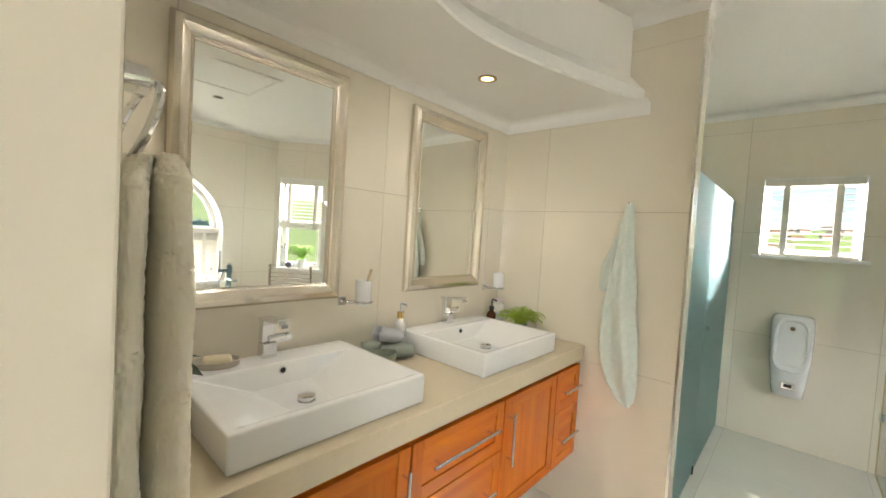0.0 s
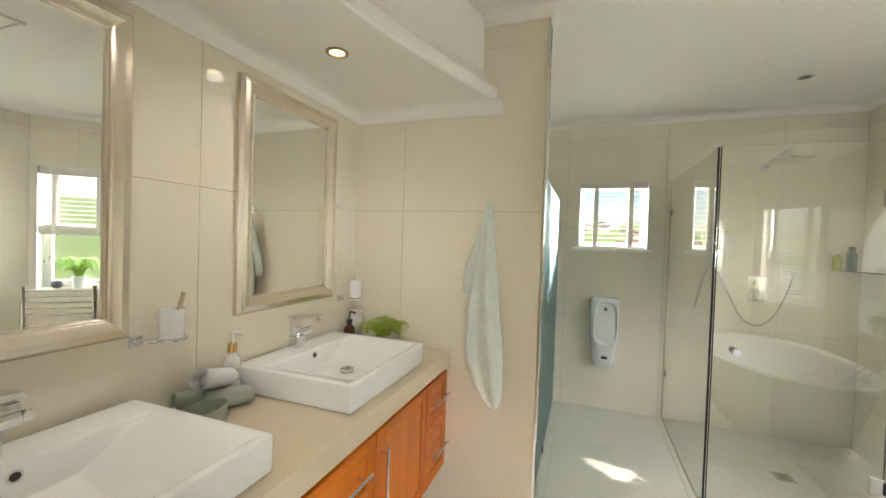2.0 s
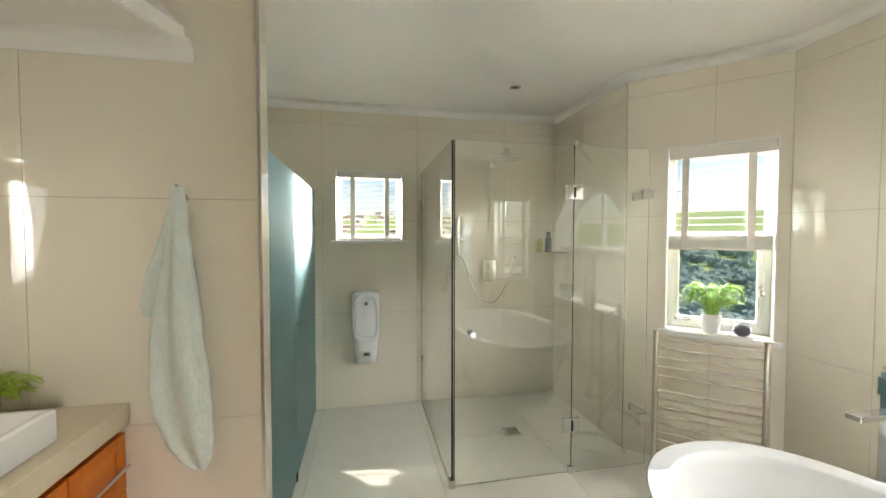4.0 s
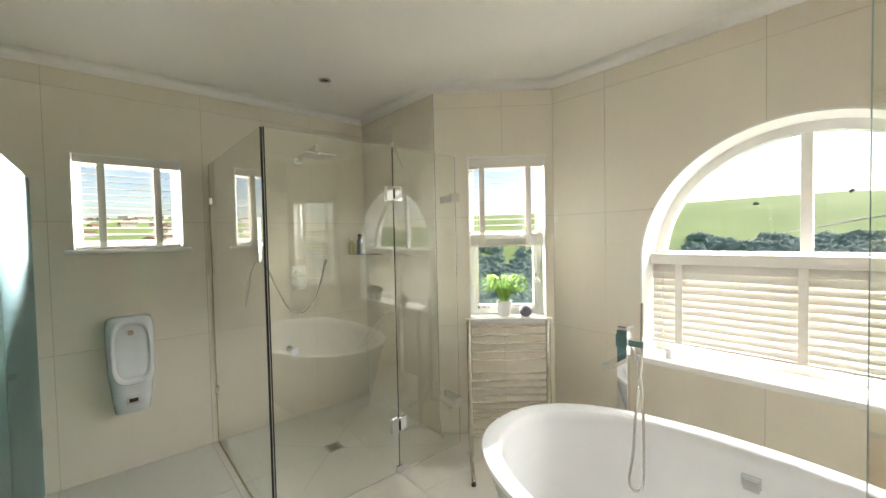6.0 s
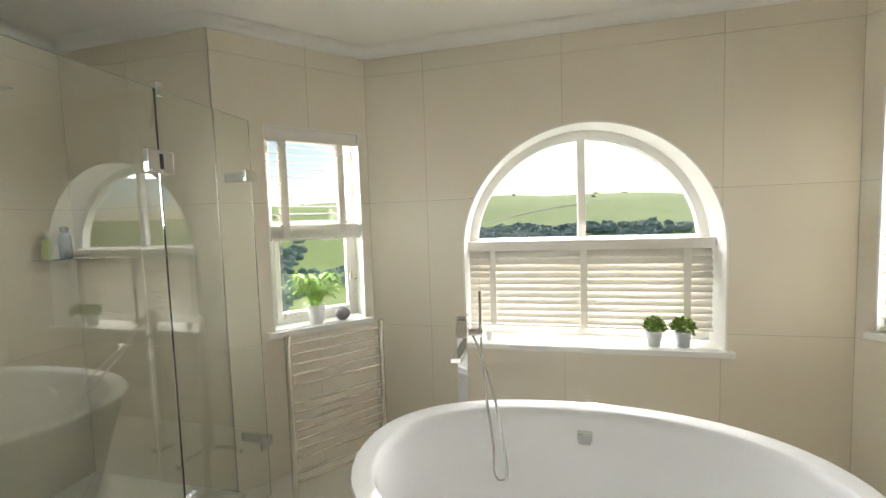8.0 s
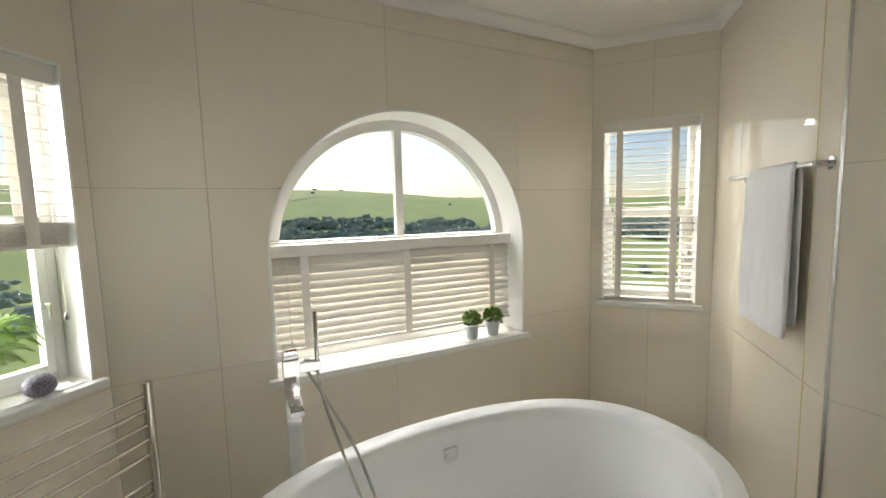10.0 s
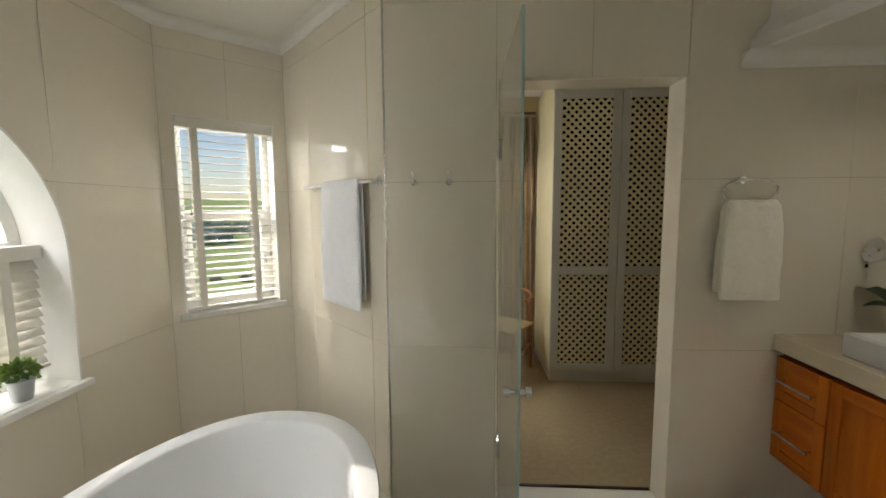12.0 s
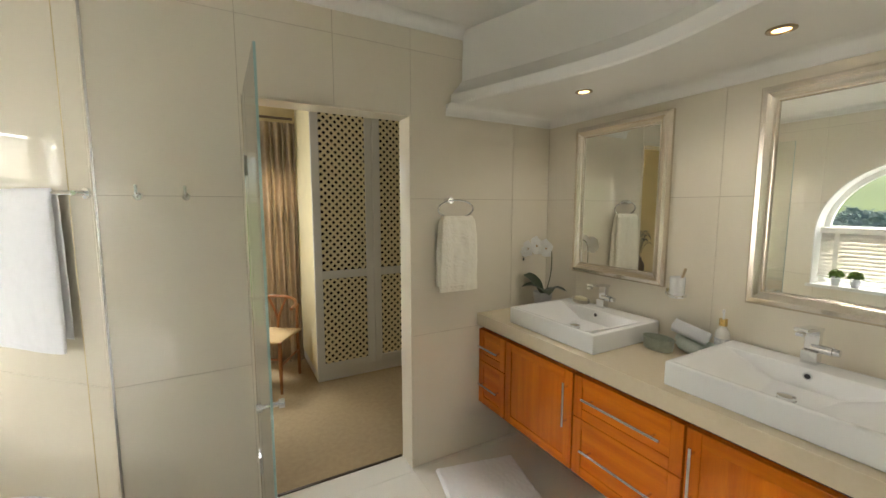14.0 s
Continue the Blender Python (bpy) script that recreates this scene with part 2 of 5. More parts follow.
wall("wall_west", (WX, SY), (WX, NY), first=0.276, ext=(0.3, 0.2))
N_WALL, N_M = wall("wall_north", (WX, NY), (SHX, NY), [NWIN], first=1.05, ext=(0.0, 0.2))
wall("wall_shower_side", (SHX, NY), C_NE1, first=0.5, thick=0.12)
NE_WALL, NE_M = wall("wall_corner_bay", C_NE1, C_NE2, [NEWIN], first=0.50, ext=(0.0, 0.08))
E_WALL, E_M = wall("wall_east_bay", C_NE2, C_SE1, [ARCH], first=(0.39, 1.215, 2.04), thick=0.32, ext=(0.05, 0.05))
SE_WALL, SE_M = wall("wall_garden_bay", C_SE1, C_SE2, [SEWIN], first=0.36, ext=(0.08, 0.1))
wall("wall_towel_rail", C_SE2, C_HOOK, first=1.17, thick=0.10)
S_WALL, S_M = wall("wall_south", C_HOOK, (WX, SY), [DOOR], first=(0.522, 0.950, 1.370, 2.091), thick=0.14)
PART_W, PART_M = wall("wall_partition", (WX, PY), (-0.142, PY), first=0.286, thick=0.115, label="cream tiled partition wall beside the vanity")
part("end_tile", bx(1.0185, 1.0225, 0.006, 0.115, 0, 2.595), TILE, PART_W)
part("corner_trim", bx(1.0145, 1.0245, -0.003, 0.007, 0, 2.595), STEEL, PART_W, "thin metal corner trim")

# lamps that stand in for sky light at the windows, out of the lines of sight
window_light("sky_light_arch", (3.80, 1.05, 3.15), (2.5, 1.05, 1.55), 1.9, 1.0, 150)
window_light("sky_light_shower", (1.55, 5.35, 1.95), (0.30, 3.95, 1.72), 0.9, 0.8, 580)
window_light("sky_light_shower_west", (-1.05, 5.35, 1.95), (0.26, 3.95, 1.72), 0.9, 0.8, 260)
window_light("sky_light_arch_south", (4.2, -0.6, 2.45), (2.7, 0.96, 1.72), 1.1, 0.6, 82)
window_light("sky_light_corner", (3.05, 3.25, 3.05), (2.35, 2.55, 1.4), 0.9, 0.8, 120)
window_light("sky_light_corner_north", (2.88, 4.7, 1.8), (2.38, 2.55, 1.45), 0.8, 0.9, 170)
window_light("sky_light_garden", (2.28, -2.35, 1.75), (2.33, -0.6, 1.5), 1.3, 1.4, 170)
window_light("sky_light_dressing", (0.7, -3.3, 2.9), (0.55, -2.2, 1.2), 1.2, 0.9, 190)
# added fill lamp for the wardrobe fronts, set in an unseen opening
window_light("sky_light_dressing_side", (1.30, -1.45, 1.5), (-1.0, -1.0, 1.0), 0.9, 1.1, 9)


def plan_poly(name, pts, z0, z1, material, label, category):
    bm = bmesh.new()
    f = bm.faces.new([bm.verts.new((*p, z0)) for p in pts])
    out = bmesh.ops.extrude_face_region(bm, geom=[f], use_keep_orig=True)
    bmesh.ops.translate(bm, vec=(0, 0, z1 - z0), verts=[v for v in out["geom"] if isinstance(v, bmesh.types.BMVert)])
    bmesh.ops.recalc_face_normals(bm, faces=bm.faces)
    return tagged(mesh_ob(name, bm, material), label, category, kind="structure")


OUTER = [(WX - 0.2, SY - 0.14), (WX - 0.2, NY + 0.2), (SHX + 0.1, NY + 0.2), (SHX + 0.1, 3.0), (EX + 0.2, 2.4), (EX + 0.2, -0.40), (2.12, -1.0), (1.2, SY - 0.14)]
FLOOR = plan_poly("floor", OUTER, -0.12, -0.003, GROUT, "cream polished tiled bathroom floor", "floor")
plan_poly("ceiling", OUTER, CEIL, CEIL + 0.1, PAINT, "smooth off-white painted plaster ceiling", "ceiling")


def offset_line(pts, d):
    """A line moved to its right by d, with mitred corners."""
    out = []
    vs = [Vector(p) for p in pts]
    for i, p in enumerate(vs):
        ns = []
        if i:
            e = (p - vs[i - 1]).normalized()
            ns.append(Vector((e.y, -e.x)))
        if i < len(vs) - 1:
            e = (vs[i + 1] - p).normalized()
            ns.append(Vector((e.y, -e.x)))
        n = sum(ns, Vector((0, 0)))
        n = n / n.length
        out.append(p + n * d / max(0.25, n.dot(ns[0])))
    return out


def cornice(name, pts, profile, label):
    bm = bmesh.new()
    lines = [[bm.verts.new((p.x, p.y, z)) for p in offset_line(pts, d)] for d, z in profile]
    k = len(profile)
    for i in range(k):
        a, b = lines[i], lines[(i + 1) % k]
        for j in range(len(pts) - 1):
            bm.faces.new((a[j], a[j + 1], b[j + 1], b[j]))
    bm.faces.new([l[0] for l in lines]), bm.faces.new([l[-1] for l in lines][::-1])
    bmesh.ops.recalc_face_normals(bm, faces=bm.faces)
    return tagged(mesh_ob(name, bm, PAINT, smooth=50), label, "cornice", kind="structure")


def cove(top, h, d):
    p = [(0.0, top), (0.0, top - h), (0.004, top - h)]
    for k in range(0, 9):
        q = math.pi / 2 * k / 8
        p.append((0.006 + (d - 0.010) * (1 - math.cos(q)), top - h + 0.002 + (h - 0.004) * math.sin(q)))
    return p + [(d, top - 0.0015), (d, top)]


cornice("cornice", [(-0.46, PY), (-0.1375, PY), (-0.1375, PY + 0.115), (WX, PY + 0.115), (WX, NY), (SHX, NY), C_NE1, C_NE2, C_SE1, C_SE2, C_HOOK, (-0.46, SY)][::1],
        cove(CEIL - 0.001, 0.058, 0.062), "white plaster cove cornice along the ceiling")

# the bulkhead over the vanity, with its curved front
SOFFIT, LIP = 2.163, 2.232


def front_x(y):
    t = math.sqrt(((y - 1.02) / 1.03) ** 2 + 0.012) - 0.11
    return -0.65 + 0.312 * max(0.0, t) ** 1.2


def bulkhead():
    bm = bmesh.new()
    n = 40
    rings = []
    for k in range(n + 1):
        y = SY + 0.002 + (PY - SY - 0.004) * k / n
        x = front_x(y)
        prof = [(WX + 0.002, SOFFIT), (x - 0.008, SOFFIT), (x, SOFFIT + 0.008), (x, LIP - 0.01), (x - 0.012, LIP), (x - 0.075, LIP + 0.075), (x - 0.08, CEIL - 0.002), (WX + 0.002, CEIL - 0.002)]
        rings.append([bm.verts.new((px, y, pz)) for px, pz in prof])
    for a, b in zip(rings, rings[1:]):
        for i in range(len(a)):
            j = (i + 1) % len(a)
            bm.faces.new((a[i], a[j], b[j], b[i]))
    bm.faces.new(rings[0][::-1]), bm.faces.new(rings[-1])
    bmesh.ops.recalc_face_normals(bm, faces=bm.faces)
    return tagged(mesh_ob("bulkhead", bm, PAINT, smooth=35), "white plaster ceiling bulkhead with a curved front edge", "bulkhead", kind="structure")


bulkhead()
cornice("trim", [(-0.348, SY), (WX, SY), (WX, PY), (-0.348, PY)], cove(SOFFIT + 0.001, 0.064, 0.062), "white plaster cove under the bulkhead")


# ---- windows and blinds ----
def window(name, wm, o, glass_y, label, reveal=0.2, transom=None, mullion=None, sill=(0.04, 0.03), frame_w=0.045):
    """A white window in an opening: lining, frame, panes and sill, in the wall's own directions."""
    top = thing(name, wm, label, "window", kind="structure")
    d0, d1 = -0.003, reveal
    if o.spring is None:
        bm = bmesh.new()
        box(bm, o.u0, o.u0 + 0.008, d0, d1, o.z0, o.z1), box(bm, o.u1 - 0.008, o.u1, d0, d1, o.z0, o.z1)
        box(bm, o.u0 + 0.008, o.u1 - 0.008, d0, d1, o.z1 - 0.008, o.z1)
        box(bm, o.u0 + 0.008, o.u1 - 0.008, d0 + 0.01, d1, o.z0, o.z0 + 0.008)
        part("lining", bm, WHITE, top)
        bm = bmesh.new()
        w = frame_w
        box(bm, o.u0 + 0.008, o.u0 + w, glass_y - 0.02, glass_y + 0.03, o.z0 + 0.008, o.z1 - 0.008, 0.004)
        box(bm, o.u1 - w, o.u1 - 0.008, glass_y - 0.02, glass_y + 0.03, o.z0 + 0.008, o.z1 - 0.008, 0.004)
        for za, zb in ((o.z0 + 0.008, o.z0 + 0.008 + w), (o.z1 - 0.008 - w, o.z1 - 0.008)):
            box(bm, o.u0 + w - 0.002, o.u1 - w + 0.002, glass_y - 0.018, glass_y + 0.028, za, zb, 0.004)
        part("window_frame", bm, WHITE, top)
        zs = [o.z0 + w, o.z1 - w]
        if transom:
            part("transom", bx(o.u0 + w - 0.002, o.u1 - w + 0.002, glass_y - 0.024, glass_y + 0.03, transom - 0.03, transom + 0.03, 0.005), WHITE, top)
            for ua, ub in ((o.u0 + w, o.u0 + w + 0.03), (o.u1 - w - 0.03, o.u1 - w)):
                part("sash_stile", bx(ua, ub, glass_y - 0.026, glass_y + 0.02, o.z0 + w, transom - 0.03, 0.004), WHITE, top)
            part("sash_rail", bx(o.u0 + w + 0.03, o.u1 - w - 0.03, glass_y - 0.026, glass_y + 0.02, o.z0 + w, o.z0 + w + 0.035, 0.004), WHITE, top)
            bm = bx(o.u0 + w + 0.05, o.u0 + w + 0.11, glass_y - 0.036, glass_y - 0.026, o.z0 + w + 0.008, o.z0 + w + 0.02, 0.003)
            part("stay", bm, STEEL, top)
            hm = bx(o.u1 - w - 0.022, o.u1 - w - 0.008, glass_y - 0.05, glass_y - 0.026, (o.z0 + transom) / 2 - 0.012, (o.z0 + transom) / 2 + 0.012, 0.003)
            box(hm, o.u1 - w - 0.02, o.u1 - w - 0.01, glass_y - 0.058, glass_y - 0.048, (o.z0 + transom) / 2 - 0.06, (o.z0 + transom) / 2 + 0.01, 0.003)
            part("catch", hm, STEEL, top, "metal casement catch")
            zs.insert(1, transom)
        for za, zb in zip(zs, zs[1:]):
            p = part("pane", bx(o.u0 + w - 0.004, o.u1 - w + 0.004, glass_y, glass_y + 0.004, za, zb), PANE, top)
            p.visible_shadow = False
    else:
        c, a, b = (o.u0 + o.u1) / 2, (o.u1 - o.u0) / 2, o.z1 - o.spring

        def ring(s):
            pts = [(c - a + s, o.z0 + (s if s > 0.02 else 0))]
            pts += [(c - (a - s) * math.cos(math.pi * k / 48), o.spring + (b - s) * math.sin(math.pi * k / 48)) for k in range(49)]
            return pts + [(c + a - s, o.z0 + (s if s > 0.02 else 0))]

        def band(s0, s1, ya, yb):
            bm = bmesh.new()
            r0, r1 = ring(s0), ring(s1)
            v = [[bm.verts.new((u, y, z)) for u, z in r] for r, y in ((r0, ya), (r1, ya), (r1, yb), (r0, yb))]
            for i in range(len(r0) - 1):
                for k in range(4):
                    bm.faces.new((v[k][i], v[k][i + 1], v[(k + 1) % 4][i + 1], v[(k + 1) % 4][i]))
            bmesh.ops.recalc_face_normals(bm, faces=bm.faces)
            return bm
        part("lining", band(0.0, 0.010, d0, d1), WHITE, top, smooth=30)
        part("window_frame", band(0.010, 0.062, glass_y - 0.025, glass_y + 0.03), WHITE, top, smooth=30)
        part("mullion", bx(c - 0.024, c + 0.024, glass_y - 0.022, glass_y + 0.028, o.z0 + 0.02, o.z1 - 0.03, 0.004), WHITE, top)
        part("transom", bx(o.u0 + 0.02, o.u1 - 0.02, glass_y - 0.03, glass_y + 0.03, transom - 0.03, transom + 0.03, 0.005), WHITE, top)
        part("sill_rail", bx(o.u0 + 0.02, o.u1 - 0.02, glass_y - 0.02, glass_y + 0.03, o.z0, o.z0 + 0.05, 0.004), WHITE, top)
        bm = bmesh.new()
        f = bm.faces.new([bm.verts.new((u, glass_y, z)) for u, z in ring(0.05)])
        out = bmesh.ops.extrude_face_region(bm, geom=[f], use_keep_orig=True)
        bmesh.ops.translate(bm, vec=(0, 0.004, 0), verts=[v for v in out["geom"] if isinstance(v, bmesh.types.BMVert)])
        bmesh.ops.recalc_face_normals(bm, faces=bm.faces)
        p = part("pane", bm, PANE, top)
        p.visible_shadow = False
    s_out, s_t = sill
    part("window_sill", bx(o.u0 - s_out, o.u1 + s_out, -0.035, 0.001, o.z0 - s_t, o.z0 + 0.004, 0.006), WHITE, top)
    part("sill_board", bx(o.u0 + 0.001, o.u1 - 0.001, 0.0, glass_y - 0.02, o.z0 - 0.01, o.z0 + 0.0045), WHITE, top)
    return top


def blind(wm, u0, u1, ztop, zbot, y, pitch, tilt, stacked=0, label="", head=0.055, tapes=(0.2, 0.8), cords=(), width=0.05):
    """A timber venetian blind: head box, slats, ladder tapes, bottom rail and pull cords."""
    top = thing("venetian_blind", wm @ Matrix.Translation((0, 0, 0)), label, "blind")
    part("headrail", bx(u0, u1, y - 0.034, y + 0.03, ztop - head, ztop, 0.003), BLIND, top)
    sm = bmesh.new()
    rows = []
    for s in (u0 + 0.004, u1 - 0.004):
        up, dn = [], []
        for k in range(7):
            q = -1 + 2 * k / 6
            yy, zz = q * width / 2, 0.0022 * (1 - q * q)
            up.append(sm.verts.new((s, yy, zz + 0.0014))), dn.append(sm.verts.new((s, yy, zz - 0.0014)))
        rows.append(up + dn[::-1])
    n = len(rows[0])
    for k in range(n):
        sm.faces.new((rows[0][k], rows[0][(k + 1) % n], rows[1][(k + 1) % n], rows[1][k]))
    sm.faces.new(rows[0][::-1]), sm.faces.new(rows[1])
    bmesh.ops.recalc_face_normals(sm, faces=sm.faces)
    me = bpy.data.meshes.new("slat")
    sm.to_mesh(me), sm.free()
    me.materials.append(BLIND)
    stack_top = zbot + 0.014 + stacked * 0.0062
    zs = [(zbot + 0.016 + 0.0062 * k, 0.0) for k in range(stacked)]
    z = ztop - head - pitch * 0.6
    while z > stack_top + pitch * 0.35:
        zs.append((z, tilt))
        z -= pitch
    for z, q in zs:
        s = new("slat", me)
        s.parent = top
        s.matrix_local = pose(0, y, z, q + random.uniform(-0.8, 0.8), 0, 0)
    part("bottom_rail", bx(u0 + 0.004, u1 - 0.004, y - 0.026, y + 0.026, zbot - 0.004, zbot + 0.012, 0.003), BLIND, top)
    for f in tapes:
        c = u0 + (u1 - u0) * f
        bm = bmesh.new()
        for side in (-0.029, 0.0275):
            box(bm, c - 0.019, c + 0.019, y + side, y + side + 0.0014, zbot + 0.004, ztop - head + 0.002)
        part("ladder_tape", bm, TAPE, top)
    for f, length in cords:
        c = u0 + (u1 - u0) * f
        bm = bmesh.new()
        for dx in (-0.004, 0.004):
            tube(bm, [(c + dx, y - 0.036, ztop - head), (c + dx * 0.5, y - 0.037, ztop - head - length)], 0.0011, 6)
        part("pull_cord", bm, TAPE, top)
        bm = lathe(bmesh.new(), [(0, -0.028), (0.008, -0.026), (0.009, -0.016), (0.0055, -0.004), (0.004, 0.004), (0, 0.005)], 10, (c, y - 0.037, ztop - head - length))
        part("cord_weight", bm, STEEL, top, smooth=True)
    return top


window("window_1", N_M, NWIN, 0.14, "small white framed window in the tiled wall", 0.21, sill=(0.04, 0.022))
blind(N_M, NWIN.u0 + 0.012, NWIN.u1 - 0.012, NWIN.z1 - 0.008, NWIN.z0 + 0.012, 0.045, 0.042, 8, label="white wooden venetian blind, lowered, slats open", head=0.05, tapes=(0.24, 0.77))
window("window_2", NE_M, NEWIN, 0.15, "tall white casement window above the towel rail", 0.21, transom=1.49, sill=(0.035, 0.03))
blind(NE_M, NEWIN.u0 + 0.012, NEWIN.u1 - 0.012, NEWIN.z1 - 0.008, 1.405, 0.05, 0.0445, 6, 12, label="white wooden venetian blind, half raised above the sill", head=0.07, tapes=(0.17, 0.80), cords=((0.1, 1.02), (0.92, 0.83)))
window("window_3", E_M, ARCH, 0.235, "large arched white window over the bath", 0.30, transom=1.335, sill=(0.03, 0.03))
blind(E_M, ARCH.u0 + 0.014, ARCH.u1 - 0.014, 1.350, 0.801, 0.15, 0.0425, 58, 0, label="white wooden venetian blind closed over the lower arched window", head=0.062, tapes=(0.11, 0.5, 0.90), cords=((0.05, 0.42),), width=0.052)
window("window_4", SE_M, SEWIN, 0.15, "tall white casement window in the bay", 0.21, transom=1.47, sill=(0.03, 0.03))
blind(SE_M, SEWIN.u0 + 0.012, SEWIN.u1 - 0.012, SEWIN.z1 - 0.008, SEWIN.z0 + 0.018, 0.04, 0.0445, 10, label="white wooden venetian blind, fully lowered, slats open", head=0.06, tapes=(0.17, 0.77), cords=((0.1, 0.5), (0.93, 0.78)))

# ---- door opening and glass door ----
bm = bmesh.new()
for ua, ub in ((DOOR.u0, DOOR.u0 + 0.012), (DOOR.u1 - 0.012, DOOR.u1)):
    box(bm, ua, ub, -0.006, 0.142, 0, DOOR.z1, 0.003)
box(bm, DOOR.u0 + 0.012, DOOR.u1 - 0.012, -0.005, 0.14, DOOR.z1 - 0.012, DOOR.z1, 0.003)
fr = tagged(mesh_ob("door_frame", bm, TILE), "cream polished tile door lining in the wall", "door frame", kind="structure")
fr.matrix_world = S_M


def glass_door():
    """The clear door of the room, opened into the room at a right angle."""
    top = thing("glass_door", pose(0.704, 0.012, 0, 0, 0, 90.6), "clear frameless glass door standing open into the bathroom", "door")
    part("pane", bx(0.0, 0.67, -0.004, 0.004, 0.012, 2.07), GLASS, top).visible_shadow = False
    bm = bmesh.new()
    box(bm, 0.6703, 0.6713, -0.004, 0.004, 0.012, 2.07)
    box(bm, 0.0, 0.67, -0.004, 0.004, 2.0703, 2.0712)
    part("glass_edge", bm, EDGE, top, "green polished glass edge")
    for z in (1.76, 0.33):
        h = part("hinge", bx(-0.012, 0.055, -0.012, 0.012, z - 0.045, z + 0.045, 0.002), CHROME, top)
        part("hinge_barrel", tube(bmesh.new(), [(-0.006, 0, z - 0.05), (-0.006, 0, z + 0.05)], 0.008), CHROME, h, smooth=True)
    bm = bmesh.new()
    for s in (-1, 1):
        tube(bm, [(0.625, s * 0.004, 0.90), (0.625, s * 0.03, 0.90)], 0.009, 14)
        tube(bm, [(0.625, s * 0.026, 0.90), (0.625, s * 0.045, 0.90)], 0.017, 18)
    part("knob", bm, CHROME, top, "round chrome door knob", smooth=True)
    return top


glass_door()

# ---- vanity ----
CAB_X, TOP_X, TOP_Z = -0.592, -0.577, 0.905
CAB_Z0, CAB_Z1 = 0.315, 0.802


def cabinet(y0, y1, fronts, label):
    """One unit of the wall-hung vanity; fronts are (bottom, top, drawer or door, hinge side)."""
    top = thing("vanity_cabinet", pose(0, y0, 0), label, "cabinet", "vanity cabinets")
    w = y1 - y0
    part("body", bx(WX + 0.004, CAB_X - 0.022, 0.001, w - 0.001, CAB_Z0, CAB_Z1), WOOD, top)
    for z0, z1, sort in fronts:
        a, b = 0.003, w - 0.003
        rail = min(0.05, (z1 - z0) * 0.24, w * 0.2)
        front = part("door" if sort != "drawer" else "drawer_front", bx(CAB_X - 0.021, CAB_X - 0.007, a + rail - 0.004, b - rail + 0.004, z0 + rail - 0.004, z1 - rail + 0.004), WOOD if sort != "drawer" else WOODX, top)
        for ya, yb in ((a, a + rail), (b - rail, b)):
            part("stile", bx(CAB_X - 0.021, CAB_X, ya, yb, z0, z1, 0.002, 1), WOOD, front)
        for za, zb in ((z0, z0 + rail), (z1 - rail, z1)):
            part("rail", bx(CAB_X - 0.021, CAB_X - 0.0004, a + rail + 0.0003, b - rail - 0.0003, za, zb, 0.002, 1), WOODX, front)
        if sort == "drawer":
            hw = min(0.21, (b - a) * 0.36)
            c, z = (a + b) / 2, (z0 + z1) / 2 + (0.01 if w > 0.35 else 0)
            line = [(CAB_X + 0.03, c - hw, z), (CAB_X + 0.03, c + hw, z)]
            posts = [(c - hw * 0.8, z), (c + hw * 0.8, z)]
        else:
            c = b - 0.03 if sort == "north" else a + 0.03
            z = (z0 + z1) / 2 + 0.08
            line = [(CAB_X + 0.03, c, z - 0.11), (CAB_X + 0.03, c, z + 0.11)]
            posts = [(c, z - 0.085), (c, z + 0.085)]
        bm = tube(bmesh.new(), line, 0.006, 12)
        for py, pz in posts:
            tube(bm, [(CAB_X - 0.002, py, pz), (CAB_X + 0.03, py, pz)], 0.0042, 8)
        part("handle", bm, STEEL, front, "brushed steel bar handle", smooth=True)
    return top


ZM = (CAB_Z0 + CAB_Z1) / 2 + 0.04
TWO = ((CAB_Z0, ZM - 0.002, "drawer"), (ZM + 0.002, CAB_Z1, "drawer"))
cabinet(SY + 0.004, 0.277, TWO, "orange-brown stained wooden vanity unit with two narrow drawers")
cabinet(0.279, 0.792, ((CAB_Z0, CAB_Z1, "north"),), "orange-brown stained wooden vanity unit with a panelled door")
cabinet(0.794, 1.306, TWO, "orange-brown stained wooden vanity unit with two wide drawers")
cabinet(1.308, 1.768, ((CAB_Z0, CAB_Z1, "south"),), "orange-brown stained wooden vanity unit with a panelled door")
cabinet(1.770, PY - 0.004, TWO, "orange-brown stained wooden vanity unit with two narrow drawers")
# recessed rail, its wood darkened to carry the shade of the gap
rail = tagged(mesh_ob("cabinet_rail", bx(WX + 0.003, CAB_X - 0.03, SY + 0.004, PY - 0.004, CAB_Z1 + 0.001, TOP_Z - 0.076), mat("gap_shade_wood", (0.07, 0.02, 0.006), 0.5, scale=6)), "wooden rail under the stone vanity top, gap shade put into its colour", "rail")
top_ob = tagged(mesh_ob("stone_countertop", bx(WX + 0.002, TOP_X, SY + 0.002, PY - 0.002, TOP_Z - 0.075, TOP_Z, 0.003), STONE), "cream engineered stone vanity top", "worktop")


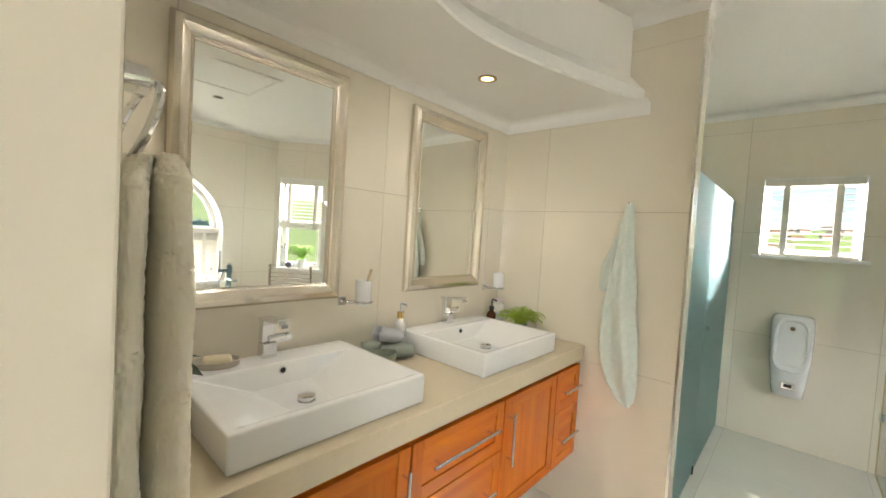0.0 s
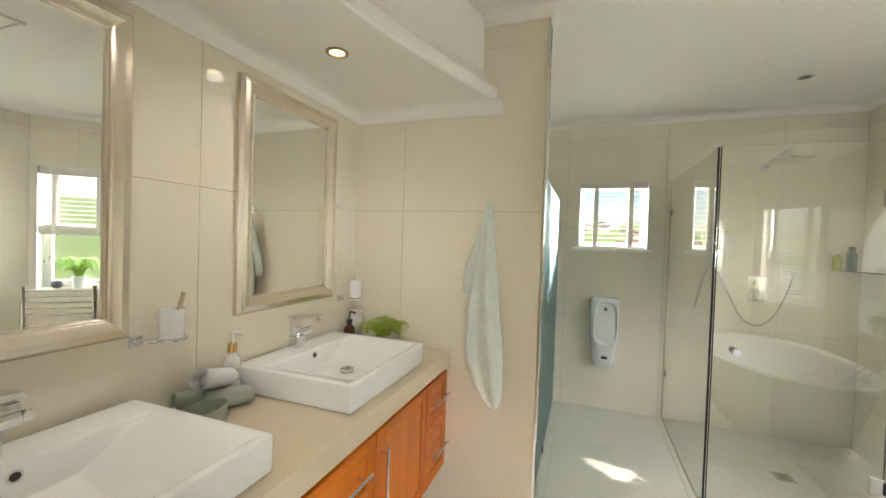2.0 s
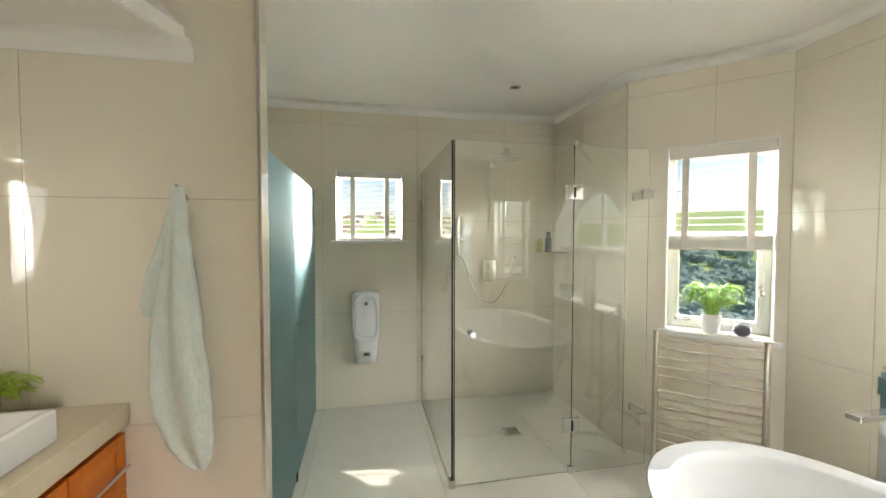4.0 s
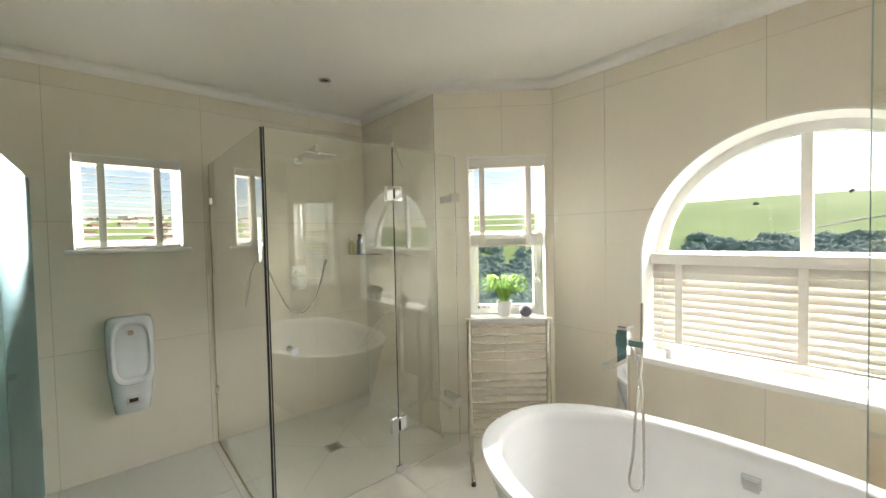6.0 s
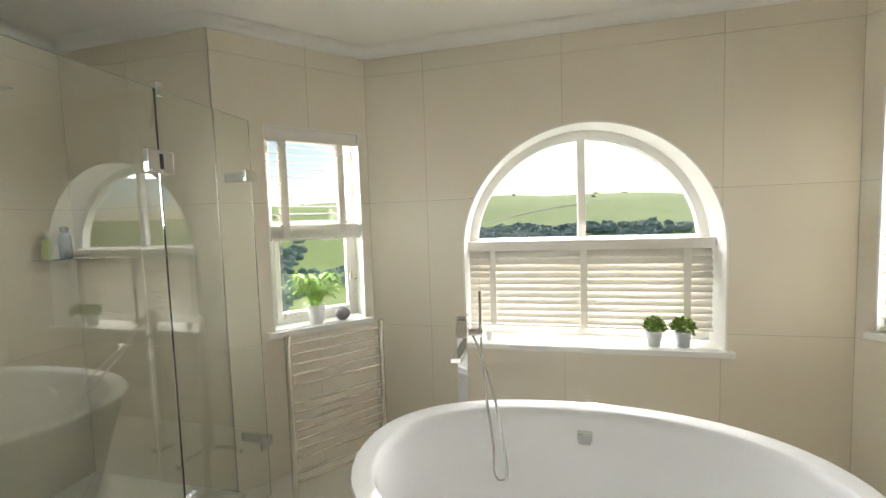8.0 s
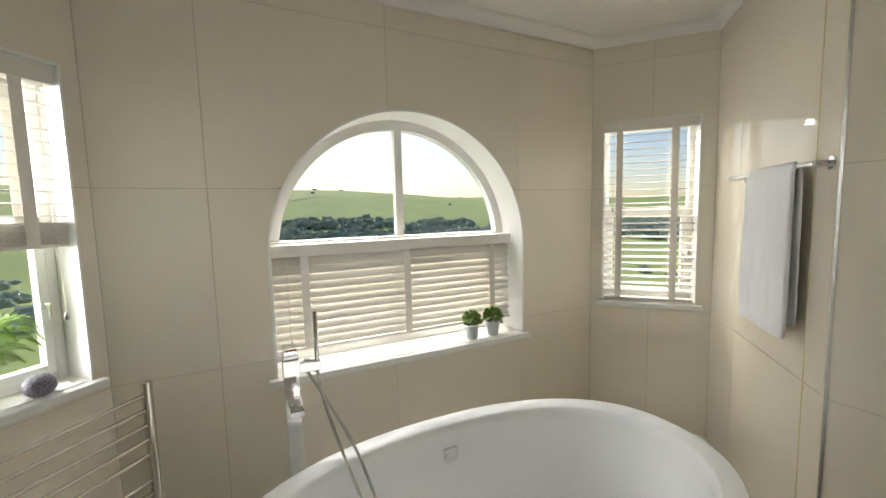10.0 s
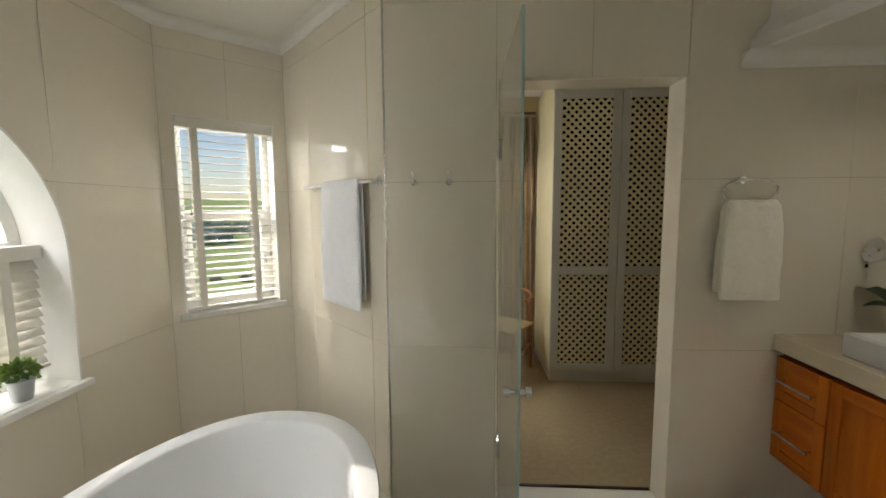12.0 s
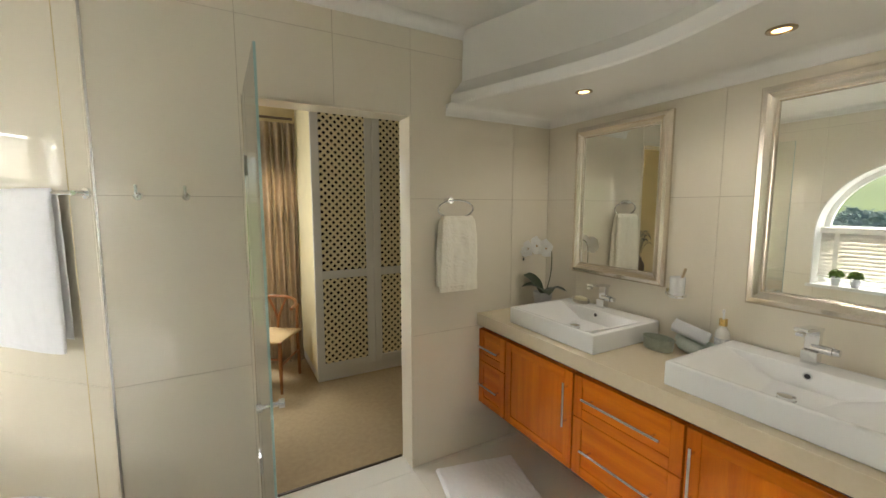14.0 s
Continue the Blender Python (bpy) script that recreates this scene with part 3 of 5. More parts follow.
def basin(yc):
    """A rectangular counter-top basin with sloping inner sides."""
    top = thing("basin", pose(-0.873, yc, TOP_Z), "white rectangular ceramic counter basin", "basin", "counter basins")
    bm = bmesh.new()
    x0, x1, y0, y1, h = -0.245, 0.245, -0.298, 0.298, 0.093
    outer = [(x0, y0), (x1, y0), (x1, y1), (x0, y1)]
    inner = [(x0 + 0.115, y0 + 0.03), (x1 - 0.022, y0 + 0.022), (x1 - 0.022, y1 - 0.022), (x0 + 0.115, y1 - 0.03)]
    deep = [(x0 + 0.125, -0.10), (x1 - 0.125, -0.06), (x1 - 0.125, 0.06), (x0 + 0.125, 0.10)]
    rows = [[bm.verts.new((*p, z)) for p in r] for r, z in ((outer, 0.0), (outer, h), (inner, h), (deep, 0.016))]
    bm.faces.new(rows[0][::-1])
    for a, b in zip(rows, rows[1:]):
        for k in range(4):
            bm.faces.new((a[k], a[(k + 1) % 4], b[(k + 1) % 4], b[k]))
    bm.faces.new(rows[-1])
    bmesh.ops.bevel(bm, geom=bm.edges[:], offset=0.007, segments=3, affect="EDGES", profile=0.6)
    body = part("bowl", bm, CERAMIC, top, smooth=35)
    d = lathe(bmesh.new(), [(0.0, 0.0), (0.026, 0.0), (0.028, 0.003), (0.022, 0.004), (0.022, 0.010), (0.027, 0.012), (0.026, 0.017), (0.0, 0.020)], 24, (0.035, 0, 0.017))
    part("waste_plug", d, CHROME, top, "chrome pop-up waste", smooth=True)
    o = bmesh.new()
    tube(o, [(x0 + 0.113, 0, 0.066), (x0 + 0.121, 0, 0.066)], 0.014, 20)
    part("overflow_ring", o, CHROME, top, smooth=True)
    o = tube(bmesh.new(), [(x0 + 0.119, 0, 0.066), (x0 + 0.1222, 0, 0.066)], 0.009, 20)
    part("overflow_hole", o, DARKM, top)
    return top


def mixer_tap(yc):
    """A square basin mixer: block body, raised flat spout, round lever stem."""
    top = thing("basin_tap", pose(-1.075, yc, TOP_Z + 0.093), "square chrome basin mixer tap on the basin ledge", "tap", "basin taps")
    bm = bx(-0.024, 0.024, -0.024, 0.024, 0.0, 0.052, 0.003)
    part("base", bm, CHROME, top)
    part("neck", bx(-0.024, 0.006, -0.022, 0.022, 0.052, 0.128, 0.003), CHROME, top)
    bm = bx(-0.022, 0.125, -0.022, 0.022, 0.125, 0.138, 0.003, m=Matrix.Translation((0, 0, 0)) @ pose(0, 0, 0, 0, -6, 0))
    box(bm, 0.098, 0.12, -0.012, 0.012, 0.122, 0.134, 0.002)
    part("spout", bm, CHROME, top)
    bm = tube(bmesh.new(), [(0.0, 0.0, 0.062), (0.0, 0.058, 0.062)], 0.016, 18)
    tube(bm, [(0.0, 0.06, 0.062), (0.0, 0.078, 0.062)], 0.013, 18)
    part("handle_barrel", bm, CHROME, top, smooth=40)
    part("lever", bx(-0.004, 0.05, 0.06, 0.067, 0.066, 0.071, 0.001, m=pose(0, 0, 0, 0, -22, 0)), CHROME, top)
    return top


SINK_Y = (0.570, 1.494)
for y in SINK_Y:
    basin(y)
    mixer_tap(y - 0.02)


def mirror(y0, y1):
    top = thing("mirror", pose(WX, y0, 1.168, 0, 0, 0), "rectangular wall mirror in a wide brushed silver frame", "mirror", "vanity mirrors")
    w, h = y1 - y0, 2.056 - 1.168
    prof = [(0.0, 0.002), (0.0, 0.020), (0.010, 0.032), (0.028, 0.036), (0.046, 0.030), (0.056, 0.021), (0.060, 0.022), (0.064, 0.018), (0.066, 0.010), (0.066, 0.002)]
    corners = [(0, 0, 1, 1), (w, 0, -1, 1), (w, h, -1, -1), (0, h, 1, -1)]
    for k in range(4):
        bm = bmesh.new()
        ends = []
        for cy, cz, sy, sz in (corners[k], corners[(k + 1) % 4]):
            ends.append([bm.verts.new((d, cy + sy * s, cz + sz * s)) for s, d in prof])
        for i in range(len(prof)):
            j = (i + 1) % len(prof)
            bm.faces.new((ends[0][i], ends[0][j], ends[1][j], ends[1][i]))
        bm.faces.new(ends[0]), bm.faces.new(ends[1][::-1])
        bmesh.ops.recalc_face_normals(bm, faces=bm.faces)
        part("frame_side", bm, SILVER, top, smooth=30)
    part("mirror_glass", bx(0.002, 0.011, 0.06, w - 0.06, 0.06, h - 0.06), MIRROR, top, "clear silvered glass")
    return top


mirror(0.256, 0.862)
mirror(1.222, 1.804)


# ---- bath ----
def bathtub(c=(1.645, 1.075), a=0.540, b=0.88, h=0.58):
    top = thing("bathtub", pose(*c, 0), "white oval freestanding bathtub, empty, on the tiled floor", "bathtub")
    bm = bmesh.new()
    seg = 72
    prof = [(0.66, 0.0), (0.70, 0.004), (0.76, 0.12), (0.86, 0.34), (0.955, h - 0.06), (0.992, h - 0.02), (1.0, h - 0.008), (0.992, h), (0.872, h - 0.003), (0.856, h - 0.010), (0.840, h - 0.05), (0.785, 0.32), (0.71, 0.17), (0.62, 0.115), (0.40, 0.095), (0.0, 0.09)]
    rings = []
    for s, z in prof:
        if s == 0:
            rings.append([bm.verts.new((0, 0, z))])
            continue
        ring = []
        sb = 1 - (1 - s) * a / b * 1.05
        for k in range(seg):
            q = 2 * math.pi * k / seg
            e = 2 / 2.25
            cx, cy = math.cos(q), math.sin(q)
            ring.append(bm.verts.new((a * s * math.copysign(abs(cx) ** e, cx), b * sb * math.copysign(abs(cy) ** e, cy), z)))
        rings.append(ring)
    for p, r in zip(rings, rings[1:]):
        for k in range(seg):
            if len(r) == 1:
                bm.faces.new((p[k], p[(k + 1) % seg], r[0]))
            else:
                bm.faces.new((p[k], p[(k + 1) % seg], r[(k + 1) % seg], r[k]))
    bm.faces.new(rings[0][::-1])
    part("tub", bm, TUBM, top, smooth=50)
    o = bx(-0.006, 0.014, -0.034, 0.034, -0.034, 0.034, 0.003)
    box(o, -0.012, -0.005, -0.028, 0.028, -0.028, 0.028, 0.003)
    ov = part("overflow_cover", o, CHROME, top, "square chrome overflow cover")
    ov.matrix_local = pose(0.442, -0.035, 0.45, 0, -14, 0)
    w = lathe(bmesh.new(), [(0, 0), (0.035, 0), (0.036, 0.004), (0.03, 0.006), (0, 0.009)], 24, (0.0, 0.0, 0.091))
    part("waste_plug", w, CHROME, top, smooth=True)
    return top


bathtub()


def bath_filler(x=2.285, y=1.645):
    top = thing("bath_filler", pose(x, y, 0), "chrome floor-standing bath mixer with a hand shower and hose", "tap")
    part("floor_plate", bx(-0.05, 0.05, -0.05, 0.05, 0.0, 0.008, 0.002), CHROME, top)
    part("column", bx(-0.02, 0.02, -0.028, 0.028, 0.008, 0.95, 0.002), CHROME, top)
    bm = bx(-0.20, 0.0, -0.026, 0.026, 0.778, 0.80, 0.002)
    part("spout", bm, CHROME, top)
    part("mixer_block", bx(-0.03, 0.03, -0.032, 0.032, 0.855, 0.93, 0.003), CHROME, top)
    part("lever", bx(-0.085, 0.02, -0.024, 0.024, 0.958, 0.968, 0.002, m=pose(0, 0, 0, 0, 4, 0)), CHROME, top)
    part("shower_bracket", bx(-0.02, 0.02, -0.115, -0.03, 0.868, 0.905, 0.003), CHROME, top)
    part("hand_shower", tube(bmesh.new(), [(-0.005, -0.10, 0.865), (-0.005, -0.10, 1.11)], 0.0095, 14), CHROME, top, "slim chrome stick hand shower", smooth=True)
    line = smooth_line([(0.0, -0.10, 0.865), (-0.06, -0.115, 0.74), (-0.20, -0.15, 0.60), (-0.33, -0.19, 0.46), (-0.395, -0.20, 0.36), (-0.405, -0.235, 0.335), (-0.38, -0.255, 0.38), (-0.24, -0.20, 0.60), (-0.08, -0.12, 0.76), (-0.012, -0.06, 0.868)], 10)
    part("hose", tube(bmesh.new(), line, 0.0065, 8), STEEL, top, "flexible metal shower hose", smooth=True)
    return top


bath_filler()


# ---- shower ----
GX, GY, GTOP = 0.737, 2.705, 2.042


def shower():
    top = thing("shower_enclosure", pose(0, 0, 0), "frameless clear glass shower enclosure with chrome hinges", "shower enclosure")
    side = part("side_panel", bx(GX - 0.005, GX + 0.005, GY + 0.012, NY - 0.001, 0.004, GTOP), GLASS, top)
    part("glass_edge", bx(GX - 0.005, GX + 0.005, GY + 0.012, NY - 0.001, GTOP + 0.0003, GTOP + 0.001), EDGE, side)
    door = part("door", bx(GX + 0.012, 1.494, GY - 0.005, GY + 0.005, 0.012, GTOP), GLASS, top)
    part("glass_edge", bx(GX + 0.012, 1.494, GY - 0.005, GY + 0.005, GTOP + 0.0003, GTOP + 0.001), EDGE, door)
    fix = part("front_panel", bx(1.500, 2.02, GY - 0.005, GY + 0.005, 0.006, GTOP), GLASS, top)
    bm = bx(1.500, 2.02, GY - 0.005, GY + 0.005, GTOP + 0.0003, GTOP + 0.001)
    box(bm, 2.0203, 2.0211, GY - 0.005, GY + 0.005, 0.006, GTOP)
    part("glass_edge", bm, EDGE, fix)
    part("seal", bx(GX - 0.005, GX + 0.005, GY + 0.0065, GY + 0.0118, 0.004, GTOP), DARKM, side, "black magnetic door seal")
    part("seal", bx(GX + 0.0075, GX + 0.0118, GY - 0.005, GY + 0.005, 0.012, GTOP), DARKM, door, "black magnetic door seal")
    side.visible_shadow = door.visible_shadow = fix.visible_shadow = False
    for z in (1.755, 0.31):
        h = part("hinge", bx(1.497 - 0.055, 1.4965, GY - 0.016, GY + 0.016, z - 0.045, z + 0.045, 0.003), CHROME, top, "chrome glass hinge")
        part("hinge_plate", bx(1.4975, 1.552, GY - 0.016, GY + 0.016, z - 0.045, z + 0.045, 0.003), CHROME, h)
        part("hinge_pin", tube(bmesh.new(), [(1.497, GY - 0.016, z - 0.03), (1.497, GY - 0.016, z + 0.03)], 0.007), DARKM, h, smooth=True)
        c = part("wall_clip", bx(1.97, 2.05, GY - 0.014, GY + 0.014, z - 0.028, z + 0.028, 0.002), CHROME, top)
        part("clip_arm", bx(2.032, 2.048, GY + 0.0145, GY + 0.185, z - 0.025, z + 0.025, 0.002), CHROME, c)
    part("silicone_joint", bx(GX - 0.008, GX + 0.008, NY - 0.004, NY - 0.0005, 0.01, GTOP), SILICONE, side, "yellowed silicone joint")
    part("silicone_joint", bx(GX - 0.009, GX + 0.009, GY + 0.03, NY - 0.005, 0.0005, 0.0045), SILICONE, side, "yellowed silicone joint")
    for z in (1.775, 0.40):
        part("wall_clip", bx(GX - 0.016, GX + 0.016, NY - 0.045, NY - 0.001, z - 0.025, z + 0.025, 0.003), CHROME, top)
    part("support_bar", tube(bmesh.new(), [(1.51, GY, GTOP + 0.012), (1.99, 3.30, GTOP + 0.012)], 0.0085, 10), CHROME, top, smooth=True)
    part("bar_clamp", bx(1.497, 1.523, GY - 0.014, GY + 0.014, GTOP - 0.03, GTOP + 0.026, 0.003), CHROME, top)
    part("foot_clip", bx(1.475, 1.52, GY - 0.014, GY + 0.014, 0.0, 0.05, 0.003), CHROME, top)
    part("foot_clip", bx(GX - 0.02, GX + 0.016, GY - 0.012, GY + 0.03, 0.0, 0.05, 0.003), STEEL, top)
    bm = bmesh.new()
    for s in (-1, 1):
        tube(bm, [(0.85, GY + s * 0.005, 0.915), (0.85, GY + s * 0.022, 0.915)], 0.009, 12)
        tube(bm, [(0.85, GY + s * 0.02, 0.915), (0.85, GY + s * 0.045, 0.915)], 0.018, 20)
    part("knob", bm, CHROME, door, "round chrome door knob", smooth=40)
    return top


shower()


def toilet_screen():
    """The frosted panel and door of the toilet cubicle."""
    X = -0.18
    top = thing("toilet_screen", pose(0, 0, 0), "blue-green frosted glass cubicle panel and door", "glass screen")
    part("panel", bx(X - 0.005, X + 0.005, PY + 0.118, 2.955, 0.01, 1.868), FROST, top).visible_shadow = False
    d = part("door", bx(X - 0.005, X + 0.005, 2.962, NY - 0.006, 0.01, 1.868), FROST, top)
    d.visible_shadow = False
    part("glass_edge", bx(X - 0.005, X + 0.005, 2.9553, 2.9575, 0.01, 1.868), EDGE, top)
    for z in (1.62, 0.36):
        part("hinge", bx(X - 0.013, X + 0.013, NY - 0.07, NY - 0.002, z - 0.045, z + 0.045, 0.003), CHROME, top)
    bm = bmesh.new()
    for s in (-1, 1):
        tube(bm, [(X + s * 0.005, 3.01, 0.95), (X + s * 0.03, 3.01, 0.95)], 0.013, 16)
    part("knob", bm, CHROME, d, "small chrome knob", smooth=40)
    part("foot_clip", bx(X - 0.012, X + 0.012, 2.94, 2.965, 0.0, 0.05, 0.002), DARKM, top)
    return top


toilet_screen()


# ---- towels, rails and hooks ----
def cloth(levels, seg=56, folds=5, seed=1, rough=0.004, loops=0.0):
    """A hanging towel: rings of (height, centre x, centre y, half width, half depth, fold depth)."""
    bm = bmesh.new()
    rings = []
    rnd = random.Random(seed)
    ph = rnd.uniform(0, 6)
    for i, (z, cx, cy, w, d, f) in enumerate(levels):
        ring = []
        for k in range(seg):
            q = 2 * math.pi * k / seg
            cw, sw = math.cos(q), math.sin(q)
            e = 0.62
            x, y = w * math.copysign(abs(cw) ** e, cw), d * math.copysign(abs(sw) ** e, sw)
            y += f * math.sin(folds * x / max(w, 0.01) * 1.6 + ph + 0.6 * z * 3)
            p = Vector((cx + x, cy + y, z))
            n = noise.noise(Vector((p.x * 22, p.y * 22, p.z * 9 + seed * 7))) * rough * 1.6 + noise.noise(p * 90) * rough * 0.35 + noise.noise(p * 230) * loops
            ring.append(bm.verts.new(p + Vector((cw * n, sw * n, n * 0.4 if i in (0, len(levels) - 1) else 0))))
        rings.append(ring)
    for a, b in zip(rings, rings[1:]):
        for k in range(seg):
            bm.faces.new((a[k], a[(k + 1) % seg], b[(k + 1) % seg], b[k]))
    bm.faces.new(rings[0][::-1]), bm.faces.new(rings[-1])
    bmesh.ops.recalc_face_normals(bm, faces=bm.faces)
    return bm


def ramp(rows, n):
    """Levels evenly interpolated between given rows."""
    out = []
    for i in range(n + 1):
        f = i / n * (len(rows) - 1)
        k = min(int(f), len(rows) - 2)
        t = f - k
        t = t * t * (3 - 2 * t) * 0.5 + t * 0.5
        out.append(tuple(a + (b - a) * t for a, b in zip(rows[k], rows[k + 1])))
    return out


def robe_hook(m):
    top = thing("robe_hook", m, "small chrome robe hook screwed to the tiles", "hook", "robe hooks")
    part("rose", tube(bmesh.new(), [(0, 0, 0), (0, 0.012, 0)], 0.016, 18), CHROME, top, smooth=40)
    part("peg", tube(bmesh.new(), smooth_line([(0, 0.01, 0), (0, 0.035, -0.002), (0, 0.048, 0.012), (0, 0.05, 0.045)], 5), 0.006, 10), CHROME, top, smooth=True)
    return top


robe_hook(pose(1.108, SY, 1.62))
robe_hook(pose(0.941, SY, 1.62))
robe_hook(pose(-0.393, PY, 1.625, 0, 0, 180))
t = thing("hand_towel", pose(-0.393, PY - 0.052, 0), "sage green terry towel hanging gathered from a hook", "towel")
rows = ramp([(1.655, 0.004, -0.004, 0.016, 0.014, 0.0), (1.58, 0.006, -0.006, 0.022, 0.022, 0.003), (1.45, 0.004, -0.010, 0.036, 0.030, 0.008), (1.30, -0.002, -0.012, 0.055, 0.034, 0.012), (1.15, -0.004, -0.014, 0.072, 0.034, 0.014), (1.00, 0.002, -0.014, 0.084, 0.030, 0.016), (0.88, 0.010, -0.012, 0.086, 0.026, 0.014), (0.77, 0.030, -0.01, 0.066, 0.022, 0.010), (0.70, 0.048, -0.01, 0.042, 0.016, 0.006), (0.668, 0.060, -0.01, 0.016, 0.010, 0.0)], 120)
part("towel_body", cloth(rows, 140, folds=3, seed=3, loops=0.0022), TERRY_G, t, smooth=True)
rows = ramp([(1.62, -0.004, 0.004, 0.010, 0.010, 0.0), (1.48, -0.040, 0.002, 0.020, 0.014, 0.002), (1.34, -0.078, 0.004, 0.030, 0.014, 0.004), (1.25, -0.094, 0.004, 0.026, 0.012, 0.003), (1.215, -0.098, 0.004, 0.014, 0.008, 0.0)], 22)
part("towel_fold", cloth(rows, folds=2, seed=5), TERRY_G, t, smooth=True)


def towel_ring():
    top = thing("towel_ring", pose(-0.352, SY, 1.613), "chrome towel ring on the tiled wall beside the door", "towel ring")
    bm = tube(bmesh.new(), [(0, 0.0, 0), (0, 0.062, 0)], 0.017, 20)
    part("mount", bm, CHROME, top, smooth=40)
    ring = [(-0.035 + 0.118 * math.cos(q), 0.055 + 0.012 * math.sin(q), -0.050 + 0.052 * math.sin(q)) for q in (2 * math.pi * k / 40 for k in range(40))]
    part("ring", tube(bmesh.new(), ring, 0.0048, 8, closed=True), CHROME, top, smooth=True)
    return top


towel_ring()
t = thing("guest_towel", pose(-0.388, SY + 0.058, 0), "thick cream terry towel folded over the towel ring", "towel")
rows = ramp([(1.525, 0, 0.018, 0.095, 0.014, 0.002), (1.50, 0, 0.022, 0.110, 0.019, 0.003), (1.40, 0, 0.026, 0.118, 0.021, 0.004), (1.25, 0, 0.028, 0.124, 0.022, 0.005), (1.12, 0, 0.028, 0.128, 0.023, 0.005), (1.085, 0, 0.028, 0.127, 0.018, 0.004)], 150)
part("front_layer", cloth(rows, 200, folds=2, seed=8, loops=0.0030), TERRY_B, t, smooth=True)
rows = ramp([(1.522, 0, -0.006, 0.095, 0.012, 0.002), (1.48, 0, -0.018, 0.110, 0.017, 0.003), (1.30, 0, -0.022, 0.120, 0.018, 0.004), (1.14, 0, -0.022, 0.125, 0.018, 0.004), (1.11, 0, -0.022, 0.124, 0.014, 0.003)], 130)
part("back_layer", cloth(rows, 200, folds=2, seed=11, loops=0.0030), TERRY_B, t, smooth=True)

TW_U = (Vector((*C_HOOK, 0)) - Vector((*C_SE2, 0))).normalized()
TW_M = Matrix.Translation((*C_SE2, 0)) @ Matrix((TW_U, Vector((-TW_U.y, TW_U.x, 0)), Vector((0, 0, 1)))).transposed().to_4x4()
t = thing("towel_rail", TW_M, "chrome double-ended towel rail on the tiled wall", "towel rail")
part("bar", tube(bmesh.new(), [(0.43, -0.060, 1.630), (1.165, -0.060, 1.630)], 0.0095, 14), CHROME, t, smooth=40)
for u in (0.445, 1.150):
    part("bracket", tube(bmesh.new(), [(u, 0.0, 1.630), (u, -0.060, 1.630)], 0.011, 14), CHROME, t, smooth=40)
    part("rose", tube(bmesh.new(), [(u, 0.0, 1.630), (u, -0.010, 1.630)], 0.022, 20), CHROME, t, smooth=40)
t = thing("bath_towel", TW_M @ Matrix.Translation((0.868, -0.060, 0.004)), "white terry bath towel hanging over the chrome rail", "towel")
rows = ramp([(1.646, 0, 0.0, 0.180, 0.006, 0.0), (1.636, 0, -0.006, 0.186, 0.018, 0.001), (1.60, 0, -0.014, 0.190, 0.020, 0.002), (1.40, 0, -0.018, 0.196, 0.021, 0.004), (1.14, 0, -0.02, 0.203, 0.022, 0.005), (1.01, 0.002, -0.02, 0.205, 0.02, 0.004), (0.985, 0.002, -0.02, 0.201, 0.016, 0.003)], 46)
part("front_layer", cloth(rows, 120, folds=2, seed=21, rough=0.003, loops=0.0012), TERRY_W, t, smooth=True)
rows = ramp([(1.628, 0, 0.016, 0.180, 0.005, 0.0), (1.55, 0, 0.022, 0.182, 0.010, 0.002), (1.14, 0, 0.024, 0.190, 0.011, 0.004), (1.03, 0, 0.024, 0.188, 0.008, 0.003)], 30)
part("back_layer", cloth(rows, folds=2, seed=23, rough=0.003), TERRY_W, t, smooth=True)

# metal corner trims of the bay walls
hk = tagged(mesh_ob("trim", bx(C_HOOK[0] - 0.003, C_HOOK[0] + 0.006, SY - 0.006, SY + 0.003, 0, 2.535), STEEL), "grey metal tile edge trim at the wall corner", "trim", kind="structure")
tagged(mesh_ob("trim", bx(SHX - 0.003, SHX + 0.003, C_NE1[1] - 0.004, C_NE1[1] + 0.003, 0, 2.535), STEEL), "grey metal tile edge trim at the wall corner", "trim", kind="structure")


# ---- towel warmer ----
def towel_warmer(a=Vector((1.872, 2.437, 0)), b=Vector((2.246, 2.105, 0))):
    u = (b - a).normalized()
    w = (b - a).length
    m = Matrix.Translation(a) @ Matrix((u, Vector((-u.y, u.x, 0)), Vector((0, 0, 1)))).transposed().to_4x4()
    top = thing("towel_warmer", m, "freestanding polished steel ladder towel warmer under the window", "towel warmer")
    for x in (0.0, w):
        p = part("post", tube(bmesh.new(), [(x, 0, 0.07), (x, 0, 0.935)], 0.0165, 16), STEEL_P, top, smooth=40)
        part("cap", lathe(bmesh.new(), [(0.0175, 0), (0.0175, 0.012), (0.012, 0.017), (0, 0.018)], 16, (x, 0, 0.935)), STEEL_P, p, smooth=True)
        f = part("foot", tube(bmesh.new(), smooth_line([(x, 0.16, 0.012), (x, 0.10, 0.05), (x, 0.0, 0.075), (x, -0.12, 0.05), (x, -0.19, 0.014)], 5), 0.0125, 12), STEEL_P, top, smooth=40)
        for y in (0.16, -0.19):
            part("foot_pad", lathe(bmesh.new(), [(0, 0), (0.014, 0), (0.014, 0.016), (0, 0.018)], 12, (x, y, 0.0)), DARKM, f, smooth=True)
    zs = [0.905 - 0.052 * k for k in range(5)] + [0.605 - 0.047 * k for k in range(7)] + [0.25, 0.2]
    for z in zs:
        part("rung", tube(bmesh.new(), [(0, 0, z), (w, 0, z)], 0.0075, 10), STEEL_P, top, smooth=40)
    return top


STEEL_P = mat("polished_steel", (0.72, 0.68, 0.60), 0.14, 1.0, scale=10)
towel_warmer()


